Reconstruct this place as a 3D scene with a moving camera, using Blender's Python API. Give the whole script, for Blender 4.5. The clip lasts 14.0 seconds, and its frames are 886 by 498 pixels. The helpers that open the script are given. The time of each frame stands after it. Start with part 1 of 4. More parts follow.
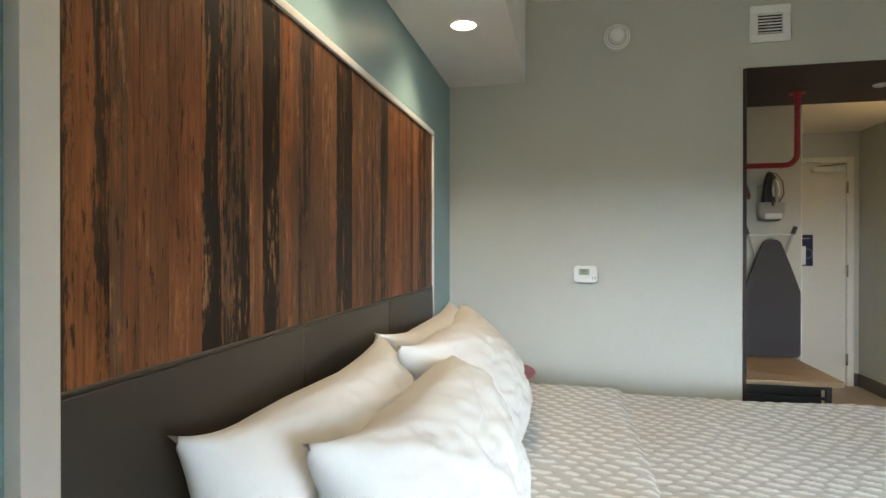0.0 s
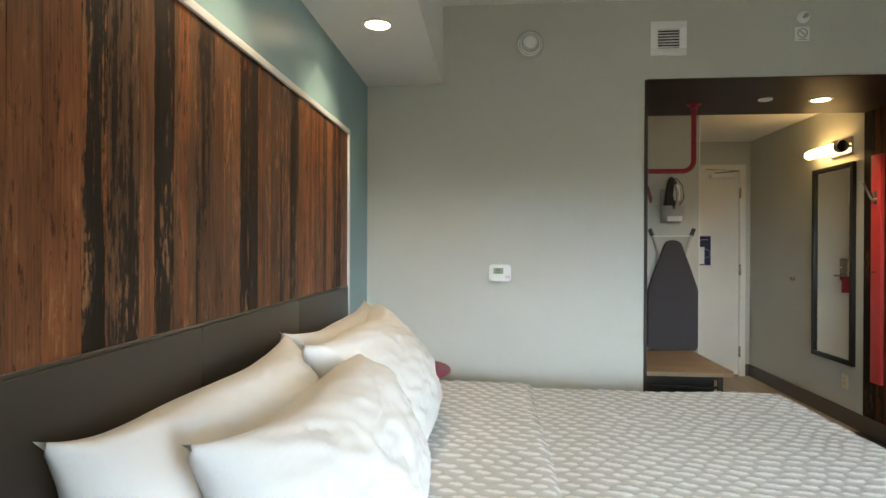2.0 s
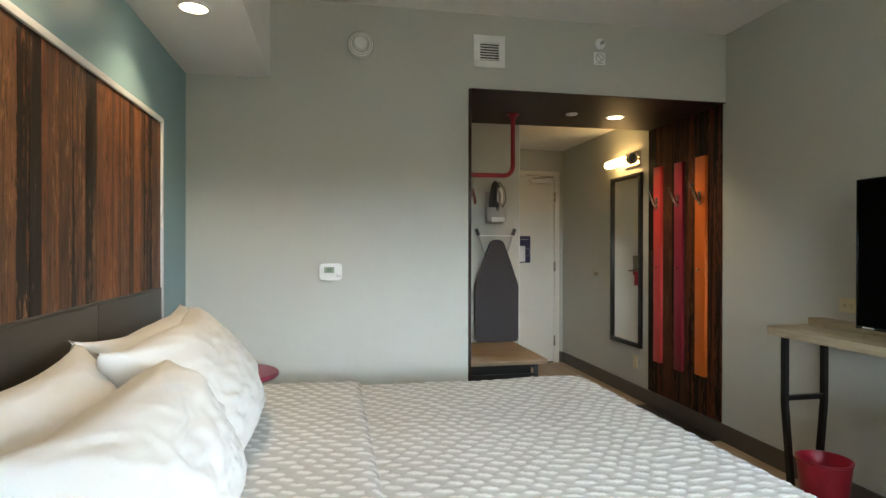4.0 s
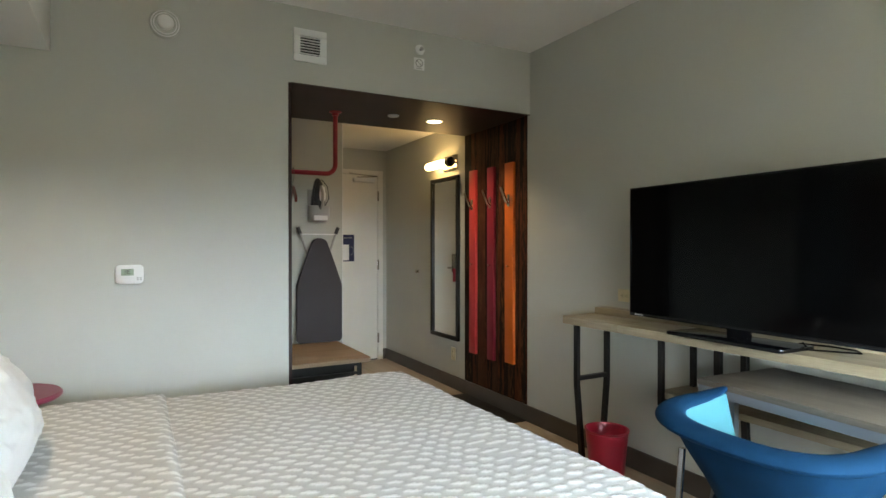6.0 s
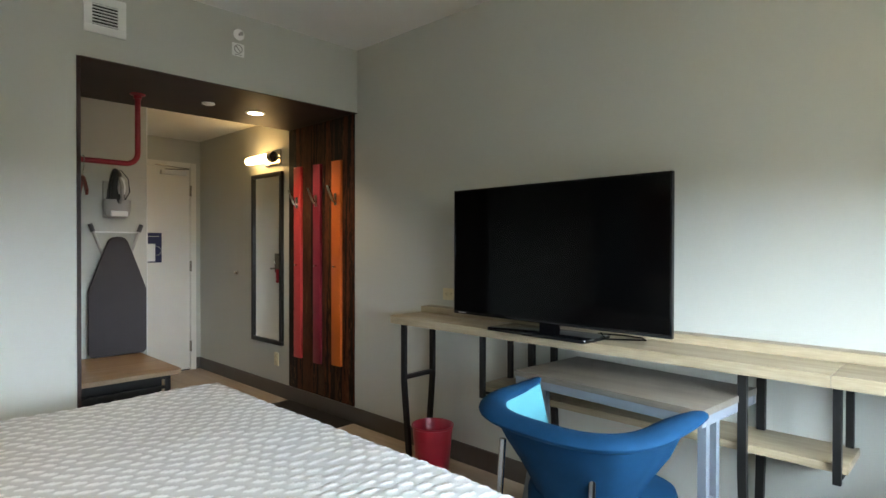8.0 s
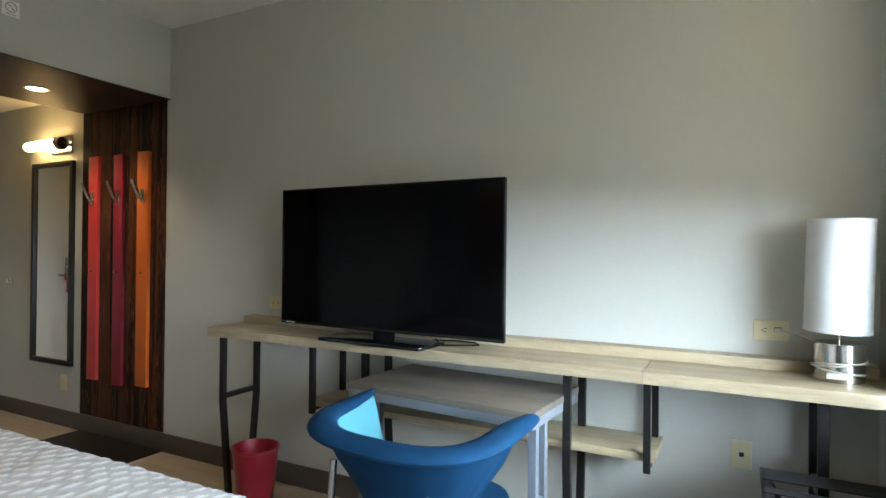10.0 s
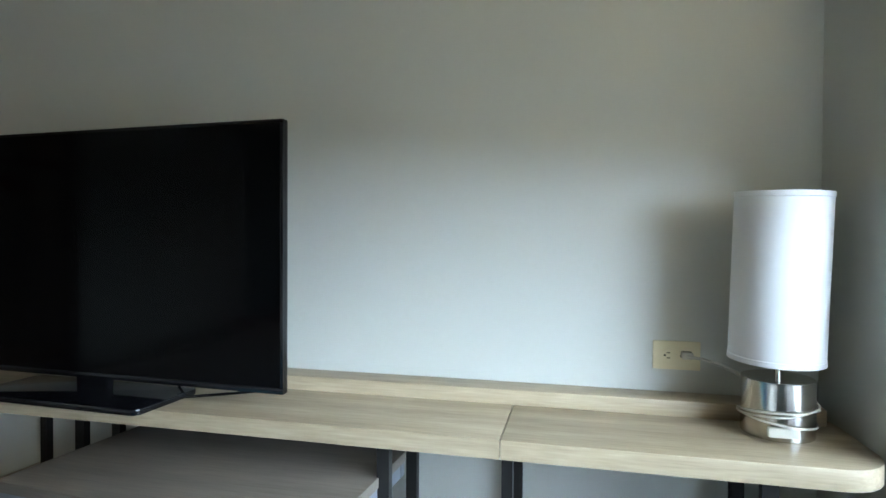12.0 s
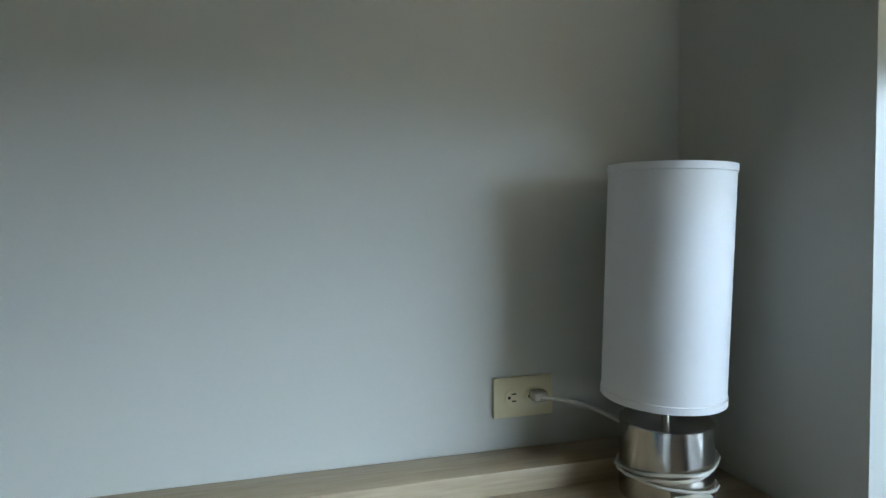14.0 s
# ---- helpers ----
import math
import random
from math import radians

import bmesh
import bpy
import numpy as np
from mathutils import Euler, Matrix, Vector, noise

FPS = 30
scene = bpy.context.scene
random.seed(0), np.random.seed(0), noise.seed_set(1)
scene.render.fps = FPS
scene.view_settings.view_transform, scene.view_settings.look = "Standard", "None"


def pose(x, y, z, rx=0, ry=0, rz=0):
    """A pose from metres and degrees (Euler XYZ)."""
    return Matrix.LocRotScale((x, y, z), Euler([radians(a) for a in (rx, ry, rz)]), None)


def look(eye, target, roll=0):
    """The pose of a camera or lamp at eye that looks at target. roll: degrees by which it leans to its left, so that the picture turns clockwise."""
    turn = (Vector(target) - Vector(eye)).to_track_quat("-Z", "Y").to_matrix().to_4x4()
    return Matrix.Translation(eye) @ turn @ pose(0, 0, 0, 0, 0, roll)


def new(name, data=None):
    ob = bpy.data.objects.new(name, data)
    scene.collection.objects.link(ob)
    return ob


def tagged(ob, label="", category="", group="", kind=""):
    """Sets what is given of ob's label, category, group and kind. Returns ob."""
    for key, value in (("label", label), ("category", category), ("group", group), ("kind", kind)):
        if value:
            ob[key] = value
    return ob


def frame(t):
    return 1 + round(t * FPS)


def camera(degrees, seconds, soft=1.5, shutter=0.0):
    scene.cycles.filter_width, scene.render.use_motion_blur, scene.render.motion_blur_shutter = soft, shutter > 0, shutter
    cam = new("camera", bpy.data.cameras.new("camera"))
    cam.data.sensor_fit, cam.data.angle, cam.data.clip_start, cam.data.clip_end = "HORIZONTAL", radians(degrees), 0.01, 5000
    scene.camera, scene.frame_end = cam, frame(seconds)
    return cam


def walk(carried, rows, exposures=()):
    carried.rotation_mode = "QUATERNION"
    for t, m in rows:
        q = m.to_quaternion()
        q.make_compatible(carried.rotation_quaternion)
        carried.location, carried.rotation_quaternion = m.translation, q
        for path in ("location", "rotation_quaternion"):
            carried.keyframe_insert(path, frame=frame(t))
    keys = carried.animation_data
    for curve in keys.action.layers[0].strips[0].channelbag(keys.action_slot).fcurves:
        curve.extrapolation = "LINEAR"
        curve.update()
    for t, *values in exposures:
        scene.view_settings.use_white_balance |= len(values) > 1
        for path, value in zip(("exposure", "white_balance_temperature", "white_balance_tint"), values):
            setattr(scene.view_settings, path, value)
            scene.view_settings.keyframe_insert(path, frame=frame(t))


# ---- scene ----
cam = camera(76.0, 14.0)
PATH = [
    (0, (-0.186, -0.307, 1.303), (-0.608, 1.648, 1.296), 0.0),
    (0.5, (-0.16, -0.323, 1.315), (-0.557, 1.638, 1.301), 0.0),
    (1, (-0.139, -0.321, 1.3), (-0.487, 1.649, 1.293), 0.2),
    (1.5, (-0.122, -0.326, 1.307), (-0.402, 1.654, 1.295), 0.2),
    (2, (-0.124, -0.317, 1.3), (-0.294, 1.676, 1.293), 0.2),
    (2.5, (-0.11, -0.322, 1.301), (-0.16, 1.678, 1.294), 0.2),
    (3, (-0.108, -0.324, 1.289), (-0.03, 1.674, 1.288), 0.1),
    (3.5, (-0.079, -0.339, 1.299), (0.138, 1.65, 1.292), 0.2),
    (4, (-0.069, -0.341, 1.294), (0.316, 1.622, 1.288), 0.1),
    (6.5, (-0.046, -0.354, 1.301), (1.036, 1.328, 1.289), 0.0),
    (7, (-0.038, -0.353, 1.295), (1.167, 1.244, 1.285), 0.0),
    (7.5, (-0.036, -0.334, 1.3), (1.288, 1.165, 1.286), 0.1),
    (8, (-0.032, -0.308, 1.306), (1.407, 1.08, 1.291), 0.1),
    (10.5, (0.18, -0.222, 1.297), (2.012, 0.582, 1.289), 0.3),
    (11, (0.444, -0.245, 1.307), (2.317, 0.455, 1.272), -0.1),
    (11.5, (0.688, -0.211, 1.294), (2.594, 0.394, 1.262), 0.0),
    (12, (0.958, -0.096, 1.31), (2.904, 0.362, 1.279), 0.3),
    (12.5, (1.178, -0.061, 1.309), (3.16, 0.205, 1.28), 0.3),
    (13, (1.453, -0.087, 1.319), (3.451, -0.048, 1.232), -0.6),
    (13.5, (1.563, -0.059, 1.297), (3.549, -0.286, 1.237), -0.3),
    (14, (1.554, 0.042, 1.33), (3.489, -0.456, 1.244), -0.7),
]
walk(cam, [(t, look(eye, target, roll)) for t, eye, target, roll in PATH],
     [(0, 0.0, 6950, 9), (4, -0.02, 6950, 9), (6.5, 0.06, 6850, 9), (8, 0.06, 6700, 10), (10.5, 0.0, 6400, 10), (11, -0.03, 6220, 10), (12, -0.25, 6080, 10), (12.5, -0.42, 6050, 10), (13, -0.82, 6050, 10), (13.5, -1.08, 6050, 10), (14, -1.13, 6050, 9)])

# ---- light ----
world = bpy.data.worlds.new("world")
scene.world = world
world.use_nodes = True
wn = world.node_tree.nodes
sky = wn.new("ShaderNodeTexSky")
sky.sky_type, sky.sun_disc, sky.sun_elevation, sky.sun_rotation = "NISHITA", False, radians(35), radians(20)
wn["Background"].inputs["Strength"].default_value = 0.08
world.node_tree.links.new(sky.outputs["Color"], wn["Background"].inputs["Color"])
scene.view_settings.exposure = 0.0

SKY_GLOW = 37.0
DOWNLIGHT_W, LINTEL_W, SCONCE_GLOW = 20.0, 32.0, 16.0

# plan: headboard wall XL, desk wall XR, far wall YF, window wall YN
XL, XR, YF, YN, H = -0.86, 2.5, 3.0, -0.67, 2.71


# ---- materials ----
def rgb(c):
    return (*c, 1.0)


def base_mat(name, rough=0.6, metal=0.0, spec=0.5):
    m = bpy.data.materials.new(name)
    m.use_nodes = True
    b = m.node_tree.nodes["Principled BSDF"]
    b.inputs["Roughness"].default_value, b.inputs["Metallic"].default_value = rough, metal
    b.inputs["Specular IOR Level"].default_value = spec
    return m, m.node_tree.nodes, m.node_tree.links, b


def coords(n, l, scale=(1, 1, 1), kind="Object"):
    tc, mp = n.new("ShaderNodeTexCoord"), n.new("ShaderNodeMapping")
    mp.inputs["Scale"].default_value = scale
    l.new(tc.outputs[kind], mp.inputs["Vector"])
    return mp.outputs["Vector"]


def noise_tex(n, l, vec, scale, detail=4.0, rough=0.55):
    t = n.new("ShaderNodeTexNoise")
    t.inputs["Scale"].default_value, t.inputs["Detail"].default_value, t.inputs["Roughness"].default_value = scale, detail, rough
    l.new(vec, t.inputs["Vector"])
    return t.outputs["Fac"]


def ramp(n, l, fac, stops):
    r = n.new("ShaderNodeValToRGB")
    e = r.color_ramp.elements
    while len(e) < len(stops):
        e.new(0.5)
    for el, (p, c) in zip(e, stops):
        el.position, el.color = p, rgb(c)
    l.new(fac, r.inputs["Fac"])
    return r.outputs["Color"]


def bump(n, l, b, fac, strength, dist=0.002):
    bp = n.new("ShaderNodeBump")
    bp.inputs["Strength"].default_value, bp.inputs["Distance"].default_value = strength, dist
    l.new(fac, bp.inputs["Height"])
    l.new(bp.outputs["Normal"], b.inputs["Normal"])


def plain(name, c, rough=0.6, metal=0.0, var=0.08, scale=3.0, grain=220.0, relief=0.1, stretch=(1, 1, 1), spec=0.5):
    """One colour with broad blotches and a fine grain."""
    m, n, l, b = base_mat(name, rough, metal, spec)
    v = coords(n, l, stretch)
    big = noise_tex(n, l, v, scale)
    lo, hi = [max(0, k * (1 - var)) for k in c], [min(1, k * (1 + var)) for k in c]
    l.new(ramp(n, l, big, [(0.3, lo), (0.7, hi)]), b.inputs["Base Color"])
    if relief:
        bump(n, l, b, noise_tex(n, l, v, grain, 2.0), relief, 0.0015)
    return m


def wood(name, dark, light, axis=1, rough=0.45, fine=60.0, relief=0.08):
    """Straight-grained laminate, the grain along one axis."""
    m, n, l, b = base_mat(name, rough)
    st = [1.0, 1.0, 1.0]
    st[axis] = 0.06
    v = coords(n, l, st)
    a, g = noise_tex(n, l, v, 14.0, 6.0, 0.6), noise_tex(n, l, v, fine * 3, 3.0)
    mx = n.new("ShaderNodeMix")
    mx.inputs[0].default_value = 0.35
    l.new(a, mx.inputs[2])
    l.new(g, mx.inputs[3])
    l.new(ramp(n, l, mx.outputs[0], [(0.34, dark), (0.5, [(p + q) / 2 for p, q in zip(dark, light)]), (0.66, light)]), b.inputs["Base Color"])
    bump(n, l, b, g, relief, 0.001)
    return m


def weathered(name, dim=1.0, tint=(0.88, 0.83, 0.82)):
    """Reclaimed boards: rust, umber and near-black stains running with the grain, a hue for each board."""
    m, n, l, b = base_mat(name, 0.52, spec=0.18)
    info = n.new("ShaderNodeObjectInfo")
    tc = n.new("ShaderNodeTexCoord")
    add = n.new("ShaderNodeVectorMath")
    l.new(tc.outputs["Object"], add.inputs[0])
    sc = n.new("ShaderNodeVectorMath")
    sc.operation = "SCALE"
    sc.inputs[0].default_value = (3.0, 7.0, 11.0)
    l.new(info.outputs["Random"], sc.inputs["Scale"])
    l.new(sc.outputs["Vector"], add.inputs[1])

    def stretched(s):
        mp = n.new("ShaderNodeMapping")
        mp.inputs["Scale"].default_value = s
        l.new(add.outputs["Vector"], mp.inputs["Vector"])
        return mp.outputs["Vector"]
    streak = noise_tex(n, l, stretched((17, 17, 0.55)), 1.0, 9.0, 0.62)
    broad = noise_tex(n, l, stretched((10, 10, 3.2)), 1.0, 5.0, 0.6)
    fibre = noise_tex(n, l, stretched((60, 60, 2.2)), 3.0, 5.0, 0.7)
    flake = noise_tex(n, l, stretched((70, 70, 13)), 1.0, 6.0, 0.72)
    d = dim
    tones = [(0.0, (0.020, 0.014, 0.011)), (0.26, (0.030, 0.020, 0.014)), (0.36, (0.105, 0.055, 0.031)), (0.55, (0.150, 0.080, 0.043)),
             (0.66, (0.245, 0.090, 0.036)), (0.85, (0.29, 0.115, 0.044)), (1.0, (0.110, 0.055, 0.030))]
    tones = [(p, tuple(k * d * w for k, w in zip(c, tint))) for p, c in tones]

    def maths(op, x, y):
        k = n.new("ShaderNodeMath")
        k.operation = op
        for i, val in enumerate((x, y)):
            if isinstance(val, float):
                k.inputs[i].default_value = val
            else:
                l.new(val, k.inputs[i])
        return k.outputs[0]

    def blend(kind, fac, x, y):
        k = n.new("ShaderNodeMix")
        k.data_type, k.blend_type = "RGBA", kind
        if isinstance(fac, float):
            k.inputs[0].default_value = fac
        else:
            l.new(fac, k.inputs[0])
        l.new(x, k.inputs[6])
        l.new(y, k.inputs[7])
        return k.outputs[2]
    own = ramp(n, l, info.outputs["Random"], tones)
    other = ramp(n, l, maths("FRACT", maths("MULTIPLY", info.outputs["Random"], 7.31), 0.0), [(p * 0.45 + 0.55 * (p > 0.6), c) for p, c in tones])
    ragged = maths("ADD", streak, maths("MULTIPLY", maths("SUBTRACT", flake, 0.5), 0.5))
    two = blend("MIX", ramp(n, l, ragged, [(0.485, (0, 0, 0)), (0.525, (1, 1, 1))]), own, other)
    chip = maths("MULTIPLY", ramp(n, l, broad, [(0.54, (0, 0, 0)), (0.60, (1, 1, 1))]), ramp(n, l, flake, [(0.53, (0, 0, 0)), (0.57, (1, 1, 1))]))
    pale = n.new("ShaderNodeRGB")
    pale.outputs[0].default_value = (0.27 * d, 0.14 * d, 0.07 * d, 1)
    two = blend("MIX", maths("MULTIPLY", chip, 0.75), two, pale.outputs[0])
    two = blend("MULTIPLY", 1.0, two, ramp(n, l, broad, [(0.30, (0.55, 0.52, 0.5)), (0.48, (1, 1, 1)), (0.7, (1.25, 1.2, 1.12))]))
    two = blend("MULTIPLY", 1.0, two, ramp(n, l, flake, [(0.36, (0.35, 0.33, 0.32)), (0.43, (1, 1, 1))]))
    two = blend("MULTIPLY", 0.9, two, ramp(n, l, fibre, [(0.35, (0.62, 0.62, 0.62)), (0.65, (1.25, 1.25, 1.25))]))
    l.new(two, b.inputs["Base Color"])
    bump(n, l, b, fibre, 0.12, 0.0015)
    return m


def glow(name, c, strength):
    m, n, l, b = base_mat(name)
    b.inputs["Base Color"].default_value = rgb(c)
    b.inputs["Emission Color"].default_value, b.inputs["Emission Strength"].default_value = rgb(c), strength
    return m


M = {
    "wall": plain("wall_paint", (0.50, 0.505, 0.455), 0.55, var=0.02, grain=420, relief=0.10, scale=1.2),
    "teal": plain("teal_paint", (0.215, 0.345, 0.375), 0.42, var=0.02, grain=420, relief=0.12, scale=1.2),
    "ceiling": plain("ceiling_paint", (0.82, 0.81, 0.78), 0.8, var=0.02, grain=300, relief=0.08),
    "floor": wood("floor_planks", (0.33, 0.26, 0.19), (0.47, 0.38, 0.28), 1, 0.5),
    "strip": plain("dark_floor", (0.015, 0.011, 0.009), 0.4, var=0.2, scale=9),
    "base": plain("baseboard_vinyl", (0.085, 0.070, 0.058), 0.45, var=0.06),
    "dark": plain("dark_brown_laminate", (0.034, 0.016, 0.013), 0.5, var=0.2, scale=5, stretch=(1, 1, 0.2), spec=0.25),
    "weathered": weathered("weathered_boards"),
    "weathered_dark": weathered("weathered_boards_dark", 0.42, (1.0, 0.78, 0.76)),
    "oak": wood("pale_oak_laminate", (0.235, 0.180, 0.108), (0.43, 0.35, 0.232), 1),
    "greyoak": wood("grey_oak_laminate", (0.090, 0.076, 0.060), (0.172, 0.147, 0.118), 1),
    "bench": wood("bench_oak_laminate", (0.26, 0.175, 0.105), (0.39, 0.28, 0.175), 0),
    "leather": plain("brown_leatherette", (0.049, 0.041, 0.033), 0.42, var=0.06, grain=500, relief=0.25, spec=0.35),
    "silver": plain("brushed_aluminium", (0.70, 0.71, 0.71), 0.40, 0.25, var=0.03, grain=90, relief=0.02),
    "frame_paint": plain("cream_frame_paint", (0.62, 0.58, 0.53), 0.4, var=0.02),
    "linen": plain("white_pillow_cotton", (0.66, 0.65, 0.635), 0.9, var=0.015, grain=700, relief=0.12, spec=0.2),
    "coverlet": None,
    "sheet": plain("white_sheet", (0.78, 0.78, 0.78), 0.9, var=0.02, spec=0.2),
    "black": plain("black_steel", (0.012, 0.0115, 0.011), 0.45, 0.0, var=0.1, spec=0.3),
    "blackgloss": plain("gloss_black_plastic", (0.005, 0.005, 0.006), 0.12, var=0.05, relief=0, spec=0.35),
    "screen": plain("tv_screen", (0.002, 0.002, 0.0022), 0.10, var=0.05, relief=0, spec=0.09),
    "white": plain("white_plastic", (0.80, 0.80, 0.78), 0.4, var=0.01, relief=0),
    "doorpaint": plain("door_paint", (0.74, 0.72, 0.66), 0.45, var=0.02),
    "ivory": plain("ivory_plastic", (0.66, 0.59, 0.38), 0.35, var=0.02, relief=0),
    # near-black for display digits and for the shade inside slots and gaps
    "hole": plain("dark_slot", (0.02, 0.018, 0.015), 0.7, relief=0),
    "steel": plain("brushed_steel", (0.56, 0.53, 0.48), 0.20, 1.0, var=0.05, grain=60, relief=0.012, stretch=(1, 1, 14)),
    "chrome": plain("chrome", (0.75, 0.75, 0.76), 0.14, 1.0, var=0.03, relief=0),
    "greysteel": plain("grey_painted_steel", (0.17, 0.19, 0.22), 0.42, 0.1, var=0.04),
    "shade": plain("white_lampshade_fabric", (0.72, 0.72, 0.71), 0.85, var=0.01, grain=900, relief=0.2, spec=0.2),
    "red": plain("red_plastic", (0.33, 0.014, 0.03), 0.32, var=0.05, relief=0.03),
    "redpipe": plain("red_painted_pipe", (0.33, 0.016, 0.03), 0.35, var=0.05, relief=0),
    "coral": plain("coral_red_board", (0.55, 0.045, 0.045), 0.4, var=0.06, scale=6),
    "maroon": plain("maroon_board", (0.22, 0.012, 0.028), 0.4, var=0.06, scale=6),
    "orange": plain("orange_board", (0.62, 0.13, 0.018), 0.4, var=0.06, scale=6),
    "rose": plain("rose_red_top", (0.30, 0.045, 0.085), 0.4, var=0.05),
    "blue": plain("blue_upholstery", (0.005, 0.036, 0.088), 0.8, var=0.12, grain=900, relief=0.3, scale=8, spec=0.1),
    "aqua": plain("aqua_upholstery", (0.075, 0.26, 0.31), 0.75, var=0.04, grain=900, relief=0.3, spec=0.25),
    "ironing": plain("charcoal_cotton", (0.050, 0.046, 0.050), 0.85, var=0.06, grain=600, relief=0.2),
    "grey": plain("grey_plastic", (0.38, 0.37, 0.35), 0.45, var=0.03, relief=0),
    "darkgrey": plain("dark_grey_plastic", (0.045, 0.045, 0.05), 0.4, var=0.05, relief=0),
    "navy": plain("navy_card", (0.012, 0.016, 0.07), 0.5, var=0.1, relief=0),
    "paper": plain("white_paper", (0.8, 0.8, 0.8), 0.7, var=0.01, relief=0),
    "lcd": plain("green_lcd", (0.28, 0.36, 0.26), 0.3, var=0.02, relief=0),
    "hanger": plain("hanger_wood", (0.24, 0.05, 0.03), 0.4, var=0.1),
    "cord": plain("clear_vinyl_cord", (0.60, 0.57, 0.48), 0.22, var=0.03, relief=0),
    "strap": plain("black_webbing", (0.018, 0.018, 0.02), 0.7, var=0.1),
    "sill": plain("white_sill", (0.78, 0.79, 0.80), 0.35, var=0.02, relief=0.02),
    "sconce": glow("sconce_glass", (1.0, 0.66, 0.27), SCONCE_GLOW),
    "lens": glow("downlight_lens", (1.0, 0.80, 0.55), 30.0),
    "daylight": glow("overcast_sky", (0.68, 0.84, 1.0), SKY_GLOW),
}
mm, n_, l_, b_ = base_mat("mirror_glass", 0.02, 1.0)
b_.inputs["Base Color"].default_value = (0.86, 0.88, 0.87, 1)
M["mirror"] = mm
M["cord"].node_tree.nodes["Principled BSDF"].inputs["Transmission Weight"].default_value = 0.15
mm, n_, l_, b_ = base_mat("unseen_blind_fabric", 0.9)
# unseen blind's woven fabric with a little openness: part passes straight through, part scatters
tr_, mx_ = n_.new("ShaderNodeBsdfTranslucent"), n_.new("ShaderNodeMixShader")
op_, mo_ = n_.new("ShaderNodeBsdfTransparent"), n_.new("ShaderNodeMixShader")
tr_.inputs["Color"].default_value = (0.95, 0.80, 0.60, 1)
op_.inputs["Color"].default_value = (1.0, 0.94, 0.83, 1)
b_.inputs["Base Color"].default_value = (0.62, 0.57, 0.48, 1)
mx_.inputs[0].default_value, mo_.inputs[0].default_value = 0.42, 0.19
l_.new(b_.outputs[0], mx_.inputs[1])
l_.new(tr_.outputs[0], mx_.inputs[2])
l_.new(mx_.outputs[0], mo_.inputs[1])
l_.new(op_.outputs[0], mo_.inputs[2])
l_.new(mo_.outputs[0], n_["Material Output"].inputs["Surface"])
M["blind"] = mm


# woven ground with raised satin lenses
mm, n_, l_, b_ = base_mat("white_coverlet", 0.8, spec=0.25)
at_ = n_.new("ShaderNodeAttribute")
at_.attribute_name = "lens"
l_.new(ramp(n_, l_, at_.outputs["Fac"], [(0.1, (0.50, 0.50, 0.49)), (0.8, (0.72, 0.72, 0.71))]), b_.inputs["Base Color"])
bump(n_, l_, b_, noise_tex(n_, l_, coords(n_, l_, (1, 3, 1)), 260.0, 3.0), 0.5, 0.002)
M["coverlet"] = mm


# ---- mesh helpers ----
def box(x0, x1, y0, y1, z0, z1, bevel=0.0, bm=None, seg=2):
    bm = bm or bmesh.new()
    made = bmesh.ops.create_cube(bm, size=1.0)["verts"]
    for v in made:
        v.co = Vector(((x0 + x1) / 2 + v.co.x * (x1 - x0), (y0 + y1) / 2 + v.co.y * (y1 - y0), (z0 + z1) / 2 + v.co.z * (z1 - z0)))
    if bevel:
        edges = list({e for v in made for e in v.link_edges})
        bmesh.ops.bevel(bm, geom=edges, offset=bevel, segments=seg, profile=0.6, affect="EDGES")
    return bm


def turned(profile, x=0, y=0, z=0, seg=40, bm=None, axis="z", ring_only=False):
    """A lathe shape from (radius, height) pairs; ring_only closes the profile on itself and leaves the middle open."""
    bm = bm or bmesh.new()
    rings = []
    for r, h in profile:
        ring = []
        for k in range(seg):
            a = 2 * math.pi * k / seg
            p = (r * math.cos(a), r * math.sin(a), h)
            if axis == "x":
                p = (p[2], p[0], p[1])
            elif axis == "y":
                p = (p[0], p[2], p[1])
            ring.append(bm.verts.new((x + p[0], y + p[1], z + p[2])))
        rings.append(ring)
    for a, b in zip(rings, rings[1:] + ([rings[0]] if ring_only else [])):
        for k in range(seg):
            bm.faces.new((a[k], a[(k + 1) % seg], b[(k + 1) % seg], b[k]))
    for ring in () if ring_only else (rings[0], rings[-1]):
        bm.faces.new(ring)
    bmesh.ops.recalc_face_normals(bm, faces=bm.faces[:])
    return bm


